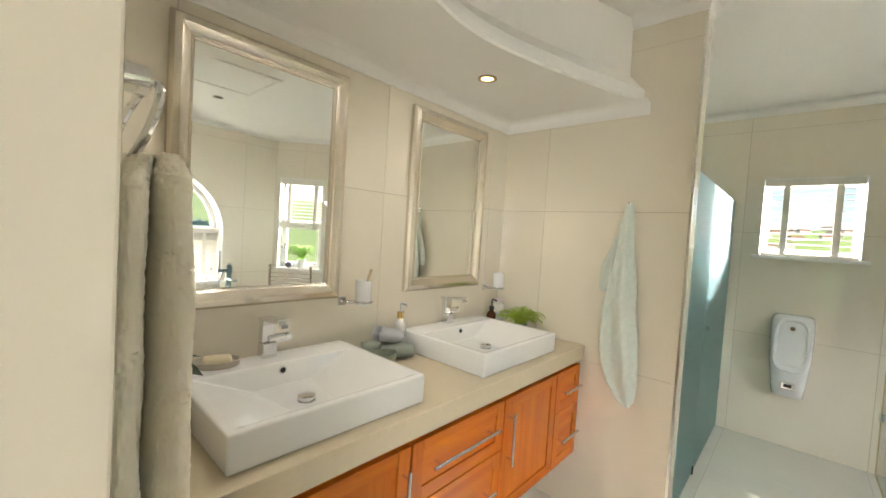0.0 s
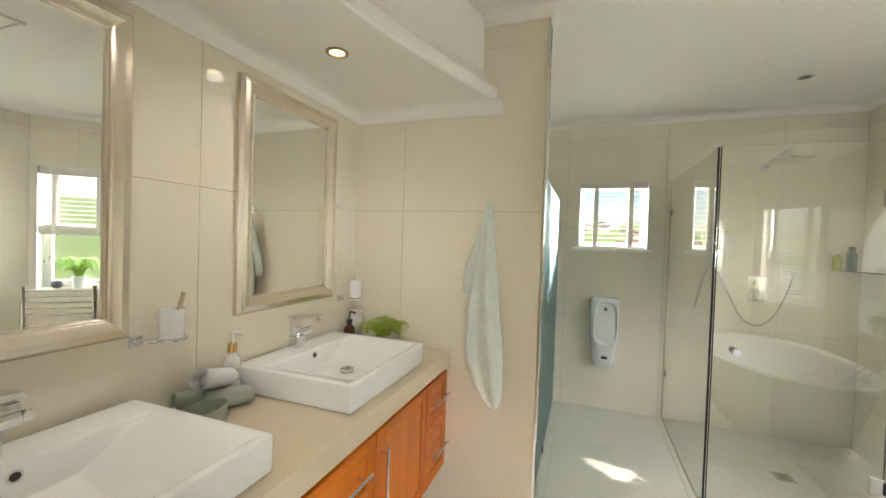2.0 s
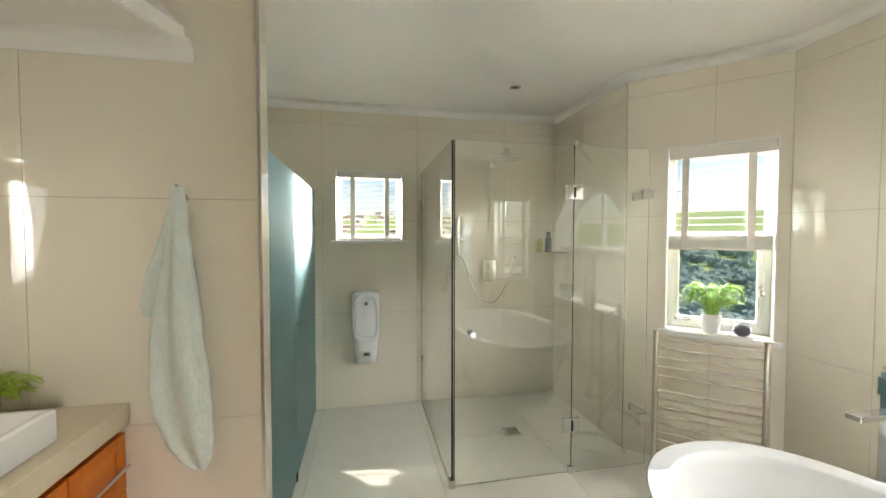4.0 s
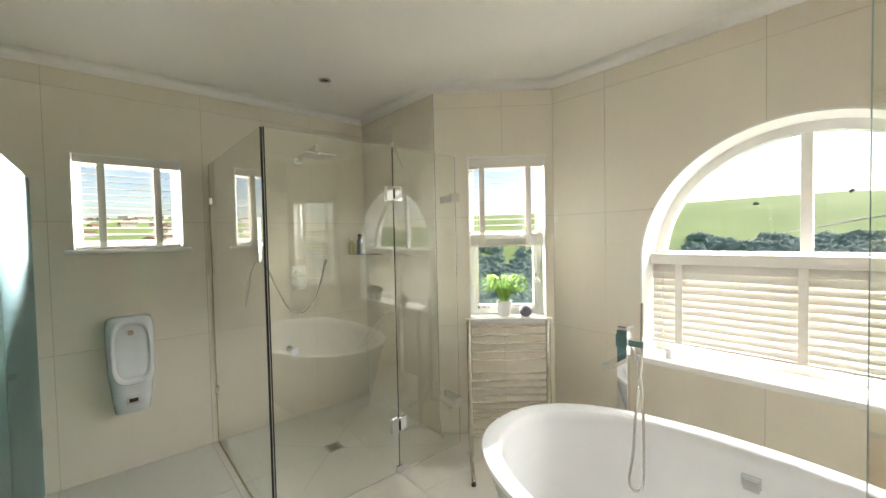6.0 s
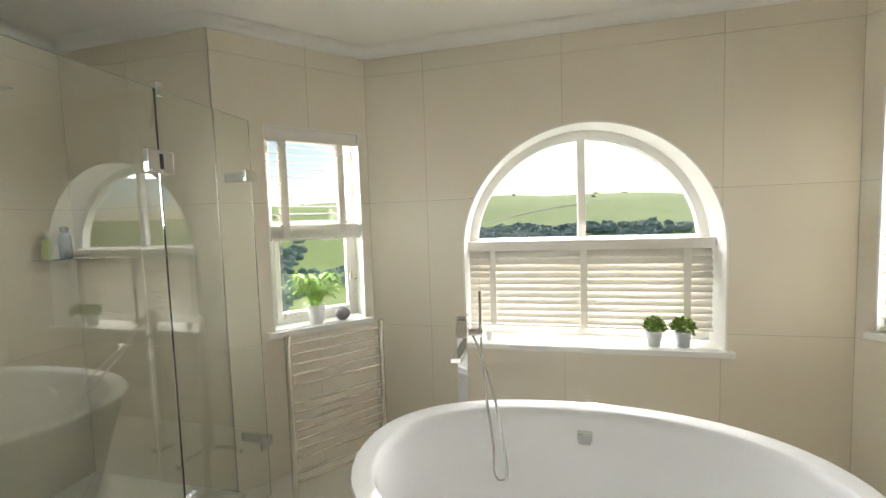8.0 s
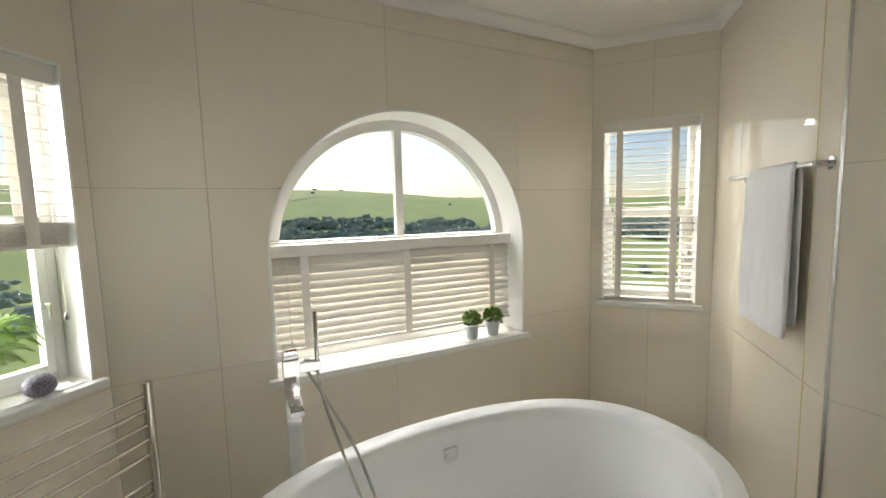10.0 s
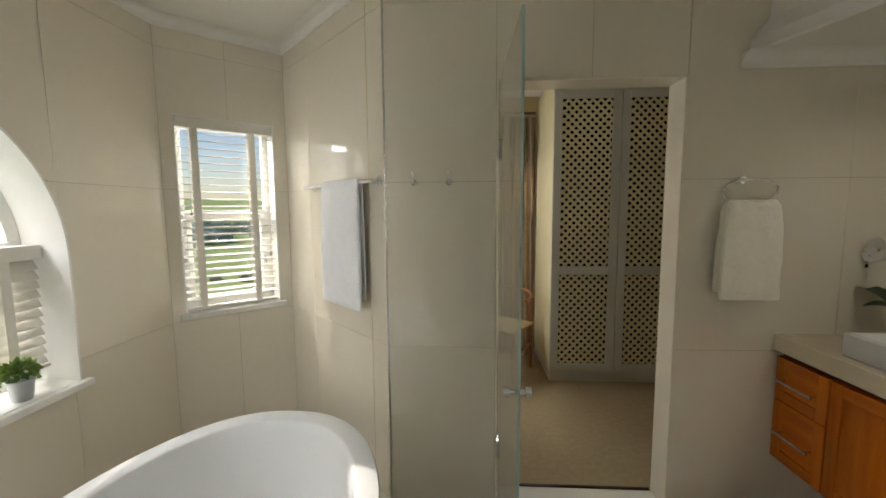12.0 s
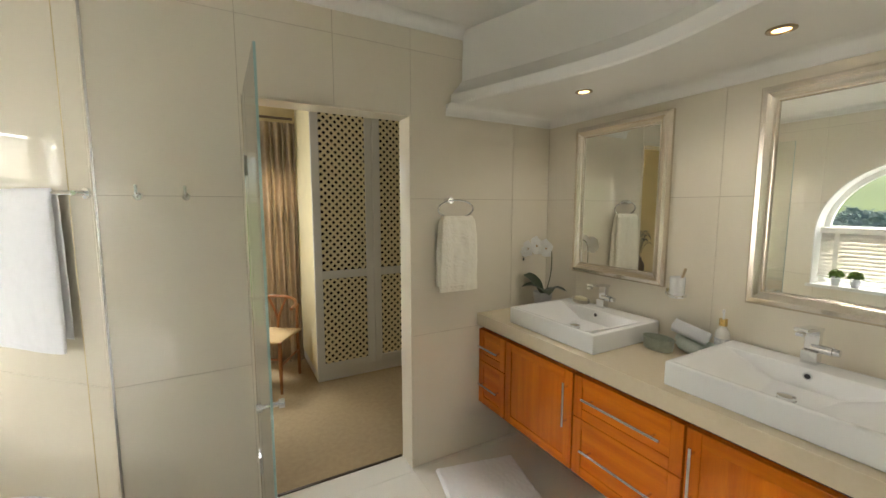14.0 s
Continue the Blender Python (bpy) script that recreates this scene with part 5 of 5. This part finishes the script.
def boxwood(m, label, seed):
    top = thing("potted_boxwood", m, label, "plant", "plants on the bath sill")
    part("pot", lathe(bmesh.new(), [(0, 0), (0.031, 0), (0.033, 0.003), (0.042, 0.078), (0.045, 0.08), (0.045, 0.087), (0.040, 0.087), (0.036, 0.07), (0, 0.068)], 28), mat("zinc_pot", (0.52, 0.54, 0.56), 0.45, 0.3, scale=24, bump=0.1), top, smooth=50)
    rnd = random.Random(seed)
    bm = bmesh.new()
    for k in range(230):
        d = Vector((rnd.gauss(0, 1), rnd.gauss(0, 1), abs(rnd.gauss(0, 1)) * 0.9 - 0.15)).normalized()
        p = Vector((0, 0, 0.108)) + d * 0.052 * rnd.uniform(0.65, 1.1)
        q = Vector((rnd.gauss(0, 1), rnd.gauss(0, 1), rnd.gauss(0, 1))).normalized()
        leaf(bm, p - d * 0.004, p + (d + q * 0.8).normalized() * 0.021, 0.0090, 3, 0.001, q)
    part("leaves", bm, LEAF2, top)
    return top


boxwood(pose(2.67, 0.587, ARCH.z0 + 0.005), "small round green plant in a zinc pot on the sill", 1)
boxwood(pose(2.678, 0.432, ARCH.z0 + 0.005), "small round green plant in a zinc pot on the sill", 2)
t = thing("votive_cup", pose(2.67, 1.545, ARCH.z0 + 0.005), "small white ceramic cup on the bath sill", "cup")
part("cup", lathe(bmesh.new(), [(0, 0), (0.020, 0), (0.024, 0.05), (0.021, 0.05), (0.018, 0.006), (0, 0.006)], 20), CERAMIC, t, smooth=50)
t = thing("sprig_plant", pose(-0.91, 1.925, TOP_Z), "low feathery green sprig plant in a small pot on the vanity", "plant")
part("pot", lathe(bmesh.new(), [(0, 0), (0.032, 0), (0.04, 0.07), (0.036, 0.07), (0.03, 0.05), (0, 0.05)], 24), GREEN_GLAZE, t, smooth=50)
fronds(t, 58, 0.125, 0.085, 9, mat("sprig_leaf", (0.42, 0.54, 0.06), 0.5, color2=(0.28, 0.40, 0.03), scale=40), 0.055, 0.014)

# ---- bath mat ----
t = thing("bath_mat", pose(-0.40, 0.465, 0.0005, 0, 0, -13), "fluffy white bath mat on the tiled floor", "mat")
bm = bmesh.new()
bmesh.ops.create_grid(bm, x_segments=64, y_segments=64, size=0.5)
for v in bm.verts:
    v.co.x *= 0.5
    v.co.y *= 0.66
    edge = max(abs(v.co.x) / 0.25, abs(v.co.y) / 0.33)
    v.co.z = 0.019 * (1 - max(0, (edge - 0.93) / 0.07) ** 2) + 0.004 * noise.noise(v.co * 60) + 0.003 * noise.noise(v.co * 160)
bmesh.ops.solidify(bm, geom=bm.faces[:], thickness=0.012)
for v in bm.verts:
    v.co.z = max(v.co.z, 0.0)
part("mat_body", bm, TERRY_W, t, smooth=True)


# ---- dressing room beyond the door ----
DRS, DRE = -2.2, 1.25
DWIN = Opening(0.35, 1.05, 0.25, 2.1)
DS_W, DS_M = wall("wall_dressing_south", (DRE, DRS), (-1.6, DRS), [DWIN], thick=0.2, tiled=False, base=DWALL, label="warm ochre painted dressing room wall", ext=(0.1, 0.1))
wall("wall_dressing_west", (-1.6, DRS), (-1.6, SY - 0.14), thick=0.1, tiled=False, base=DWALL, label="warm ochre painted dressing room wall", ext=(0, 0.2))
# the opening in this wall is unseen, added to hold the fill lamp
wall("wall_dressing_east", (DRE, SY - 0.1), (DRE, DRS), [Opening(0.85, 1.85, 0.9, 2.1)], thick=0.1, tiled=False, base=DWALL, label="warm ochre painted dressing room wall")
# unseen wall, added only to stop sun entering by the east opening
wall("wall_light_well", (DRE + 0.5, -0.8), (DRE + 0.5, DRS - 0.2), thick=0.1, z1=3.2, tiled=False, base=PAINT, label="plain unseen wall added to keep the sun out of the dressing room")
plan_poly("floor_dressing", [(-1.7, DRS - 0.2), (DRE + 0.1, DRS - 0.2), (DRE + 0.1, SY - 0.1402), (-1.7, SY - 0.1402)], -0.12, -0.001, CARPET, "beige-brown cut pile carpet", "carpet")
plan_poly("ceiling_dressing", [(-1.7, DRS - 0.2), (DRE + 0.1, DRS - 0.2), (DRE + 0.1, SY - 0.142), (-1.7, SY - 0.142)], 2.601, 2.7, PAINT, "painted dressing room ceiling", "ceiling")
tagged(mesh_ob("threshold", bx(-0.110, 0.704, SY - 0.152, SY - 0.134, -0.002, 0.006, 0.002), mat("dark_bronze", (0.06, 0.04, 0.025), 0.4, 0.6, scale=10)), "dark metal threshold strip between tile and carpet", "threshold", kind="structure")
bm = bmesh.new()
for a, b, c, d in ((0.35, 0.39, 0.25, 2.1), (1.01, 1.05, 0.25, 2.1), (0.39, 1.01, 0.25, 0.29), (0.39, 1.01, 2.06, 2.1), (0.39, 1.01, 1.62, 1.66)):
    box(bm, a, b, 0.08, 0.13, c, d)
fr = tagged(mesh_ob("window_5", bm, WHITE), "white framed dressing room window behind the curtain", "window", kind="structure")
fr.matrix_world = DS_M


def wardrobe():
    """Built-in cupboard with lattice doors."""
    top = thing("wardrobe", pose(0, 0, 0), "pale grey painted wardrobe with diagonal lattice doors", "wardrobe")
    grey = mat("pale_grey_paint", (0.68, 0.67, 0.62), 0.5, color2=(0.64, 0.63, 0.58), scale=4)
    cream = mat("cream_lattice", (0.80, 0.72, 0.46), 0.55, scale=10)
    # near-black colour holds the shade of the wardrobe's interior
    inside = mat("inside_shade", (0.012, 0.011, 0.01), 0.9, scale=6)
    x0, x1, yf = -1.5, 0.145, -1.44
    part("plinth", bx(x0, x1 - 0.01, DRS + 0.01, yf - 0.03, 0.0, 0.098), grey, top)
    part("side", bx(x1 - 0.02, x1, DRS + 0.004, yf - 0.022, 0.10, 2.56), cream, top, "ochre-cream painted wardrobe side")
    # added sheet close behind the lattice, so its holes look shaded
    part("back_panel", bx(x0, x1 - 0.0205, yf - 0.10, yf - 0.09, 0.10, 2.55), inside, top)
    part("base_board", bx(x0, x1 - 0.0205, yf - 0.088, yf - 0.023, 0.099, 0.125), grey, top)
    part("top_rail", bx(x0, x1 - 0.0205, yf - 0.088, yf - 0.023, 2.45, 2.56), grey, top)
    for a, b in ((-0.394, 0.143), (-0.936, -0.398), (-1.478, -0.940)):
        d = part("door", bx(a, a + 0.068, yf - 0.022, yf, 0.105, 2.44, 0.002, 1), grey, top)
        part("stile", bx(b - 0.068, b, yf - 0.022, yf, 0.105, 2.44, 0.002, 1), grey, d)
        for z0, z1 in ((0.105, 0.168), (0.94, 1.012), (2.375, 2.44)):
            part("rail", bx(a + 0.068, b - 0.068, yf - 0.022, yf - 0.0005, z0, z1, 0.002, 1), grey, d)
        for z0, z1 in ((0.168, 0.94), (1.012, 2.375)):
            ua, ub = a + 0.068, b - 0.068
            for s, yy in ((1, yf - 0.010), (-1, yf - 0.016)):
                bm = bmesh.new()
                pitch, hw = 0.064, 0.0108
                c = (ua - z1 if s > 0 else ua + z0) - 0.02
                end = (ub - z0 if s > 0 else ub + z1) + 0.02
                while c < end:
                    # a strip along x - s*z = c, clipped to the panel
                    pts = []
                    za, zb = z0, z1
                    xa, xb = c + s * za, c + s * zb
                    lo, hi = 0.0, 1.0
                    dx = xb - xa
                    for lim, sign in ((ua, 1), (ub, -1)):
                        tt = (lim - xa) / dx
                        if dx * sign > 0:
                            lo = max(lo, tt)
                        else:
                            hi = min(hi, tt)
                    if hi - lo > 0.01:
                        p, q = Vector((xa + dx * lo, 0, za + (zb - za) * lo)), Vector((xa + dx * hi, 0, za + (zb - za) * hi))
                        n_ = Vector((q.z - p.z, 0, -(q.x - p.x))).normalized() * hw
                        v = [bm.verts.new((w.x, yy + o, w.z)) for o in (0.0, 0.005) for w in (p + n_, q + n_, q - n_, p - n_)]
                        for f in ((0, 1, 2, 3), (7, 6, 5, 4), (0, 4, 5, 1), (2, 6, 7, 3), (1, 5, 6, 2), (3, 7, 4, 0)):
                            bm.faces.new([v[i] for i in f])
                    c += pitch
                part("lattice", bm, cream, d, "cream diagonal lattice")
    return top


wardrobe()


def curtain():
    top = thing("curtain", pose(0, 0, 0), "floor-length taupe curtain gathered on a rod", "curtain")
    bm = bmesh.new()
    cols = []
    for k in range(121):
        x = 0.155 + 0.37 * k / 120
        ph = k / 120 * 2 * math.pi * 7
        row = []
        for z, amp in ((0.01, 0.045), (0.8, 0.04), (1.6, 0.032), (2.2, 0.02), (2.30, 0.012), (2.38, 0.014)):
            row.append(bm.verts.new((x + 0.012 * math.sin(ph * 0.5 + z), DRS + 0.10 + amp * math.sin(ph + 0.25 * math.sin(3 * z)), z)))
        cols.append(row)
    for a, b in zip(cols, cols[1:]):
        for i in range(5):
            bm.faces.new((a[i], b[i], b[i + 1], a[i + 1]))
    bmesh.ops.solidify(bm, geom=bm.faces[:], thickness=0.003)
    part("drape", bm, mat("taupe_curtain", (0.50, 0.40, 0.27), 0.85, color2=(0.42, 0.32, 0.21), scale=20, bump=0.2, bump_scale=300), top, smooth=True)
    part("rod", tube(bmesh.new(), [(0.18, DRS + 0.10, 2.42), (1.2, DRS + 0.10, 2.42)], 0.012, 12), mat("dark_rod", (0.12, 0.08, 0.05), 0.4, scale=10), top, smooth=True)
    return top


curtain()


def wishbone_chair(m):
    top = thing("dining_chair", m, "warm wooden wishbone chair with a woven cord seat", "chair")
    wood = mat("honey_wood", (0.36, 0.15, 0.045), 0.4, color2=(0.27, 0.10, 0.03), scale=8, stretch=(1, 1, 0.3), bump=0.05)
    for x, y in ((-0.22, 0.20), (0.22, 0.20)):
        part("leg", tube(bmesh.new(), [(x, y, 0), (x, y, 0.25), (x, y, 0.45)], 0.016, 12, radii=[0.012, 0.018, 0.016]), wood, top, smooth=True)
    for x in (-0.19, 0.19):
        part("leg", tube(bmesh.new(), smooth_line([(x, -0.22, 0), (x, -0.20, 0.42), (x * 1.12, -0.16, 0.58), (x * 1.25, -0.12, 0.70)], 5), 0.015, 12), wood, top, smooth=True)
    arc = [(0.265 * math.cos(q), 0.02 - 0.25 * math.sin(q), 0.705 + 0.04 * math.sin(q)) for q in (math.pi * k / 20 for k in range(-1, 22))]
    part("backrest", tube(bmesh.new(), arc, 0.014, 10), wood, top, smooth=True)
    bm = bmesh.new()
    for s in (-1, 1):
        tube(bm, smooth_line([(0, -0.205, 0.44), (0.012 * s, -0.222, 0.56), (0.085 * s, -0.222, 0.735)], 5), 0.011, 8)
    part("splat", bm, wood, top, "forked wooden back splat", smooth=True)
    bm = bx(-0.225, 0.225, -0.205, 0.21, 0.425, 0.452, 0.012, 3)
    part("seat", bm, mat("paper_cord", (0.50, 0.36, 0.17), 0.85, color2=(0.40, 0.27, 0.12), scale=60, bump=0.8, bump_scale=240), top, "woven paper cord seat", smooth=50)
    for pts in (((-0.22, 0.2, 0.30), (0.22, 0.2, 0.30)), ((-0.22, 0.2, 0.24), (-0.19, -0.21, 0.24)), ((0.22, 0.2, 0.24), (0.19, -0.21, 0.24))):
        part("stretcher", tube(bmesh.new(), pts, 0.010, 8), wood, top, smooth=True)
    return top


wishbone_chair(pose(0.528, -1.685, 0, 0, 0, -33))
t = thing("console_table", pose(1.03, -0.80, 0), "small dark wooden side table behind the wall", "table")
dw = mat("dark_table_wood", (0.12, 0.06, 0.03), 0.4, scale=6)
part("tabletop", bx(-0.2, 0.2, -0.2, 0.2, 0.79, 0.82, 0.004), dw, t)
for x in (-0.17, 0.17):
    for y in (-0.17, 0.17):
        part("leg", bx(x - 0.015, x + 0.015, y - 0.015, y + 0.015, 0.0, 0.79, 0.002), dw, t)
t = thing("flower_vase", pose(1.05, -0.79, 0.82), "brown stoneware vase with dark leafy twigs", "vase")
part("vase_body", lathe(bmesh.new(), [(0, 0), (0.05, 0), (0.062, 0.03), (0.062, 0.10), (0.035, 0.15), (0.028, 0.17), (0.033, 0.185), (0.027, 0.185), (0, 0.15)], 28), mat("brown_stoneware", (0.16, 0.12, 0.09), 0.5, scale=14), t, smooth=50)
fronds(t, 12, 0.15, 0.27, 17, mat("dark_twig_leaf", (0.03, 0.04, 0.02), 0.6, scale=30), 0.18, 0.03, 0.02)


# ---- the land outside ----
HILLS = ((-180, 55), (-90, 45), (-60, 42), (-30, 52), (-10, 72), (15, 77), (36, 66), (60, 58), (90, 62), (130, 55), (180, 55))


def land_z(x, y):
    r, th = math.hypot(x, y), math.degrees(math.atan2(y, x))
    base = -7 - 14 * min(1.0, max(0.0, (r - 14) / 150)) ** 0.8
    rise = min(1.0, max(0.0, (r - 210) / 650))
    rise = rise * rise * (3 - 2 * rise)
    height = 50
    for (a, h0), (b, h1) in zip(HILLS, HILLS[1:]):
        if a <= th <= b:
            t = (th - a) / (b - a)
            height = h0 + (h1 - h0) * t * t * (3 - 2 * t)
    n = noise.noise(Vector((x / 160, y / 160, 0))) * 6 * min(1, r / 200) + noise.noise(Vector((x / 55, y / 55, 3))) * 1.2 * min(1, r / 80)
    far = -55 * min(1.0, max(0.0, (r - 950) / 2500))
    return base + rise * height + n + far


def ground():
    bm = bmesh.new()
    rings = []
    radii = [12 * (1.09 ** k) for k in range(68)]
    seg = 180
    for r in radii:
        rings.append([bm.verts.new((r * math.cos(q), r * math.sin(q), land_z(r * math.cos(q), r * math.sin(q)))) for q in (2 * math.pi * k / seg for k in range(seg))])
    for a, b in zip(rings, rings[1:]):
        for k in range(seg):
            bm.faces.new((a[k], a[(k + 1) % seg], b[(k + 1) % seg], b[k]))
    bm.faces.new(rings[0][::-1])
    bmesh.ops.recalc_face_normals(bm, faces=bm.faces)
    g = mat("meadow_grass", (0.33, 0.43, 0.13), 0.95, color2=(0.25, 0.35, 0.09), scale=0.02, bump_scale=0.3)
    return tagged(mesh_ob("ground", bm, g, smooth=True), "rolling green meadow hills seen through the windows", "ground", kind="structure")


ground()


def bushes(name, spots, label, base, dark, seed):
    """Dense low trees and scrub: uneven cores under many small leaf sprays."""
    rnd = random.Random(seed)
    src = bmesh.new()
    bmesh.ops.create_icosphere(src, subdivisions=2, radius=1)
    co = [v.co.copy() for v in src.verts]
    fs = [[v.index for v in f.verts] for f in src.faces]
    src.free()
    verts, faces = [], []
    for r0, r1, a0, a1, count, s0, s1 in spots:
        for _ in range(count):
            r, a = math.sqrt(rnd.uniform(r0 * r0, r1 * r1)), radians(rnd.uniform(a0, a1))
            x, y = r * math.cos(a), r * math.sin(a)
            if noise.noise(Vector((x / 30, y / 30, seed))) < -0.22:
                continue
            s = rnd.uniform(s0, s1)
            z = land_z(x, y) + s * 0.35
            k, off = len(verts), Vector((rnd.random() * 50, rnd.random() * 50, 0))
            shape = []
            for c in co:
                d = 0.9 + 0.5 * noise.noise(c * 1.7 + off) + 0.34 * noise.noise(c * 4.5 + off)
                shape.append(Vector((x + c.x * s * d, y + c.y * s * d, z + c.z * s * 0.72 * d)))
            verts += [tuple(v) for v in shape]
            faces += [[k + i for i in f] for f in fs]
            for _ in range(80):
                p = rnd.choice(shape) + Vector((rnd.gauss(0, 0.13), rnd.gauss(0, 0.13), rnd.gauss(0.06, 0.1))) * s
                u = Vector((rnd.gauss(0, 1), rnd.gauss(0, 1), rnd.gauss(0, 0.5))).normalized() * s * rnd.uniform(0.08, 0.18)
                w = Vector((-u.y, u.x, rnd.gauss(0, 0.6) * u.length)) * rnd.uniform(0.4, 0.8)
                k = len(verts)
                verts += [tuple(p - u), tuple(p + w), tuple(p + u), tuple(p - w)]
                faces.append((k, k + 1, k + 2, k + 3))
    me = bpy.data.meshes.new(name)
    me.from_pydata(verts, [], faces)
    leaves = mat(name + "_leaves", base, 0.9, color2=dark, scale=0.35, bump_scale=2.2)
    n, ln = leaves.node_tree.nodes, leaves.node_tree.links
    thin, blend = n.new("ShaderNodeBsdfTranslucent"), n.new("ShaderNodeMixShader")
    thin.inputs[0].default_value, blend.inputs[0].default_value = (*base, 1), 0.5
    ln.new(n["Principled BSDF"].outputs[0], blend.inputs[1]), ln.new(thin.outputs[0], blend.inputs[2])
    ln.new(blend.outputs[0], n["Material Output"].inputs[0])
    me.materials.append(leaves)
    return tagged(new(name, me), label, "bushes", kind="stuff")


# leaf colours are paler and bluer to paint in the distance haze
bushes("valley_bushes", ((265, 395, -75, 17, 1400, 3.2, 6.5), (45, 260, 36, 80, 1150, 1.8, 4.2), (70, 260, 18, 36, 70, 1.8, 4.0), (240, 420, 33, 75, 340, 3, 6)), "dense green coastal bush in the valley, distance haze put into its leaf colour", (0.40, 0.50, 0.44), (0.28, 0.36, 0.32), 5)
bushes("hill_trees", ((420, 900, -60, 40, 12, 2, 4), (880, 960, -40, 30, 26, 3, 6), (60, 140, -75, 10, 40, 1.2, 3)), "scattered dark trees on the meadow hills", (0.30, 0.36, 0.26), (0.20, 0.26, 0.19), 8)


def track():
    """The pale path across the hill."""
    bm = bmesh.new()
    prev = None
    for k in range(41):
        t = k / 40
        a, r = radians(14 - 24 * t), 330 + 300 * t + 25 * math.sin(5 * t)
        x, y = r * math.cos(a), r * math.sin(a)
        n = Vector((math.cos(a), math.sin(a), 0)) * 2.6
        row = [bm.verts.new((x + s * n.x, y + s * n.y, land_z(x + s * n.x, y + s * n.y) + 0.5)) for s in (-1, 1)]
        if prev:
            bm.faces.new((prev[0], prev[1], row[1], row[0]))
        prev = row
    return tagged(mesh_ob("road", bm, mat("pale_gravel", (0.52, 0.50, 0.38), 0.95, scale=0.4)), "pale gravel track across the green hill", "road", kind="structure")


track()


def town():
    rnd = random.Random(3)
    bm = bmesh.new()
    for _ in range(120):
        r, a = rnd.uniform(420, 900), radians(rnd.uniform(66, 112))
        x, y = r * math.cos(a), r * math.sin(a)
        z, w, d, h = land_z(x, y), rnd.uniform(4, 9), rnd.uniform(4, 6), rnd.uniform(2.5, 5)
        m = Matrix.Translation((x, y, z)) @ Matrix.Rotation(rnd.uniform(0, 3), 4, "Z")
        box(bm, -w, w, -d, d, -2, h, m=m)
        v = [bm.verts.new(m @ Vector(p)) for p in ((-w - 0.5, -d - 0.5, h), (w + 0.5, -d - 0.5, h), (w + 0.5, d + 0.5, h), (-w - 0.5, d + 0.5, h), (-w, 0, h + 2.6), (w, 0, h + 2.6))]
        for f in ((0, 1, 5, 4), (2, 3, 4, 5), (1, 2, 5), (3, 0, 4)):
            bm.faces.new([v[i] for i in f]).material_index = 1
    return tagged(mesh_ob("town_houses", bm, [mat("house_plaster", (0.62, 0.58, 0.52), 0.8, scale=0.1), mat("house_roof", (0.28, 0.15, 0.10), 0.8, scale=0.1)]), "distant town houses with tiled roofs on the hillside", "houses", kind="stuff")


town()


# ---- the floor tiles and wall tiles ----
def floor_tiles():
    xs = [-0.116 + 0.806 * k for k in range(-2, 5)]
    ys = [0.035 + 0.806 * k for k in range(-2, 6)]
    poly = [Vector(p) for p in [(WX, SY), (WX, NY), (SHX, NY), C_NE1, C_NE2, C_SE1, C_SE2, C_HOOK, (0.721, SY), (0.721, SY - 0.14), (-0.127, SY - 0.14), (-0.127, SY)]]
    for xa, xb in zip(xs, xs[1:]):
        for ya, yb in zip(ys, ys[1:]):
            bm = bmesh.new()
            f = bm.faces.new([bm.verts.new((p.x, p.y, 0)) for p in poly])
            for co, no in (((xa + 0.001, 0, 0), (-1, 0, 0)), ((xb - 0.001, 0, 0), (1, 0, 0)), ((0, ya + 0.001, 0), (0, -1, 0)), ((0, yb - 0.001, 0), (0, 1, 0))):
                bmesh.ops.bisect_plane(bm, geom=bm.verts[:] + bm.edges[:] + bm.faces[:], plane_co=co, plane_no=no, clear_outer=True)
            if not bm.faces:
                bm.free()
                continue
            bmesh.ops.recalc_face_normals(bm, faces=bm.faces)
            for f in bm.faces:
                if f.normal.z < 0:
                    f.normal_flip()
            out = bmesh.ops.extrude_face_region(bm, geom=bm.faces[:], use_keep_orig=True)
            bmesh.ops.translate(bm, vec=(0, 0, -0.006), verts=[v for v in out["geom"] if isinstance(v, bmesh.types.BMVert)])
            bmesh.ops.recalc_face_normals(bm, faces=bm.faces)
            part("tile", bm, FTILE, FLOOR)


def shower_cuts():
    """The cut joints that run from the drain to the corners of the shower floor."""
    for x, y in ((GX + 0.01, GY + 0.01), (GX + 0.01, NY - 0.002), (SHX - 0.002, NY - 0.002), (SHX - 0.002, GY + 0.01)):
        a, b = Vector((1.308, 3.285, 0)), Vector((x, y, 0))
        d = b - a
        m = Matrix.Translation(a) @ Matrix.Rotation(math.atan2(d.y, d.x), 4, "Z")
        part("cut_joint", bx(0.06, d.length, -0.0012, 0.0012, -0.001, 0.0006, m=m), GROUT, FLOOR)


floor_tiles()
shower_cuts()
lay_tiles()
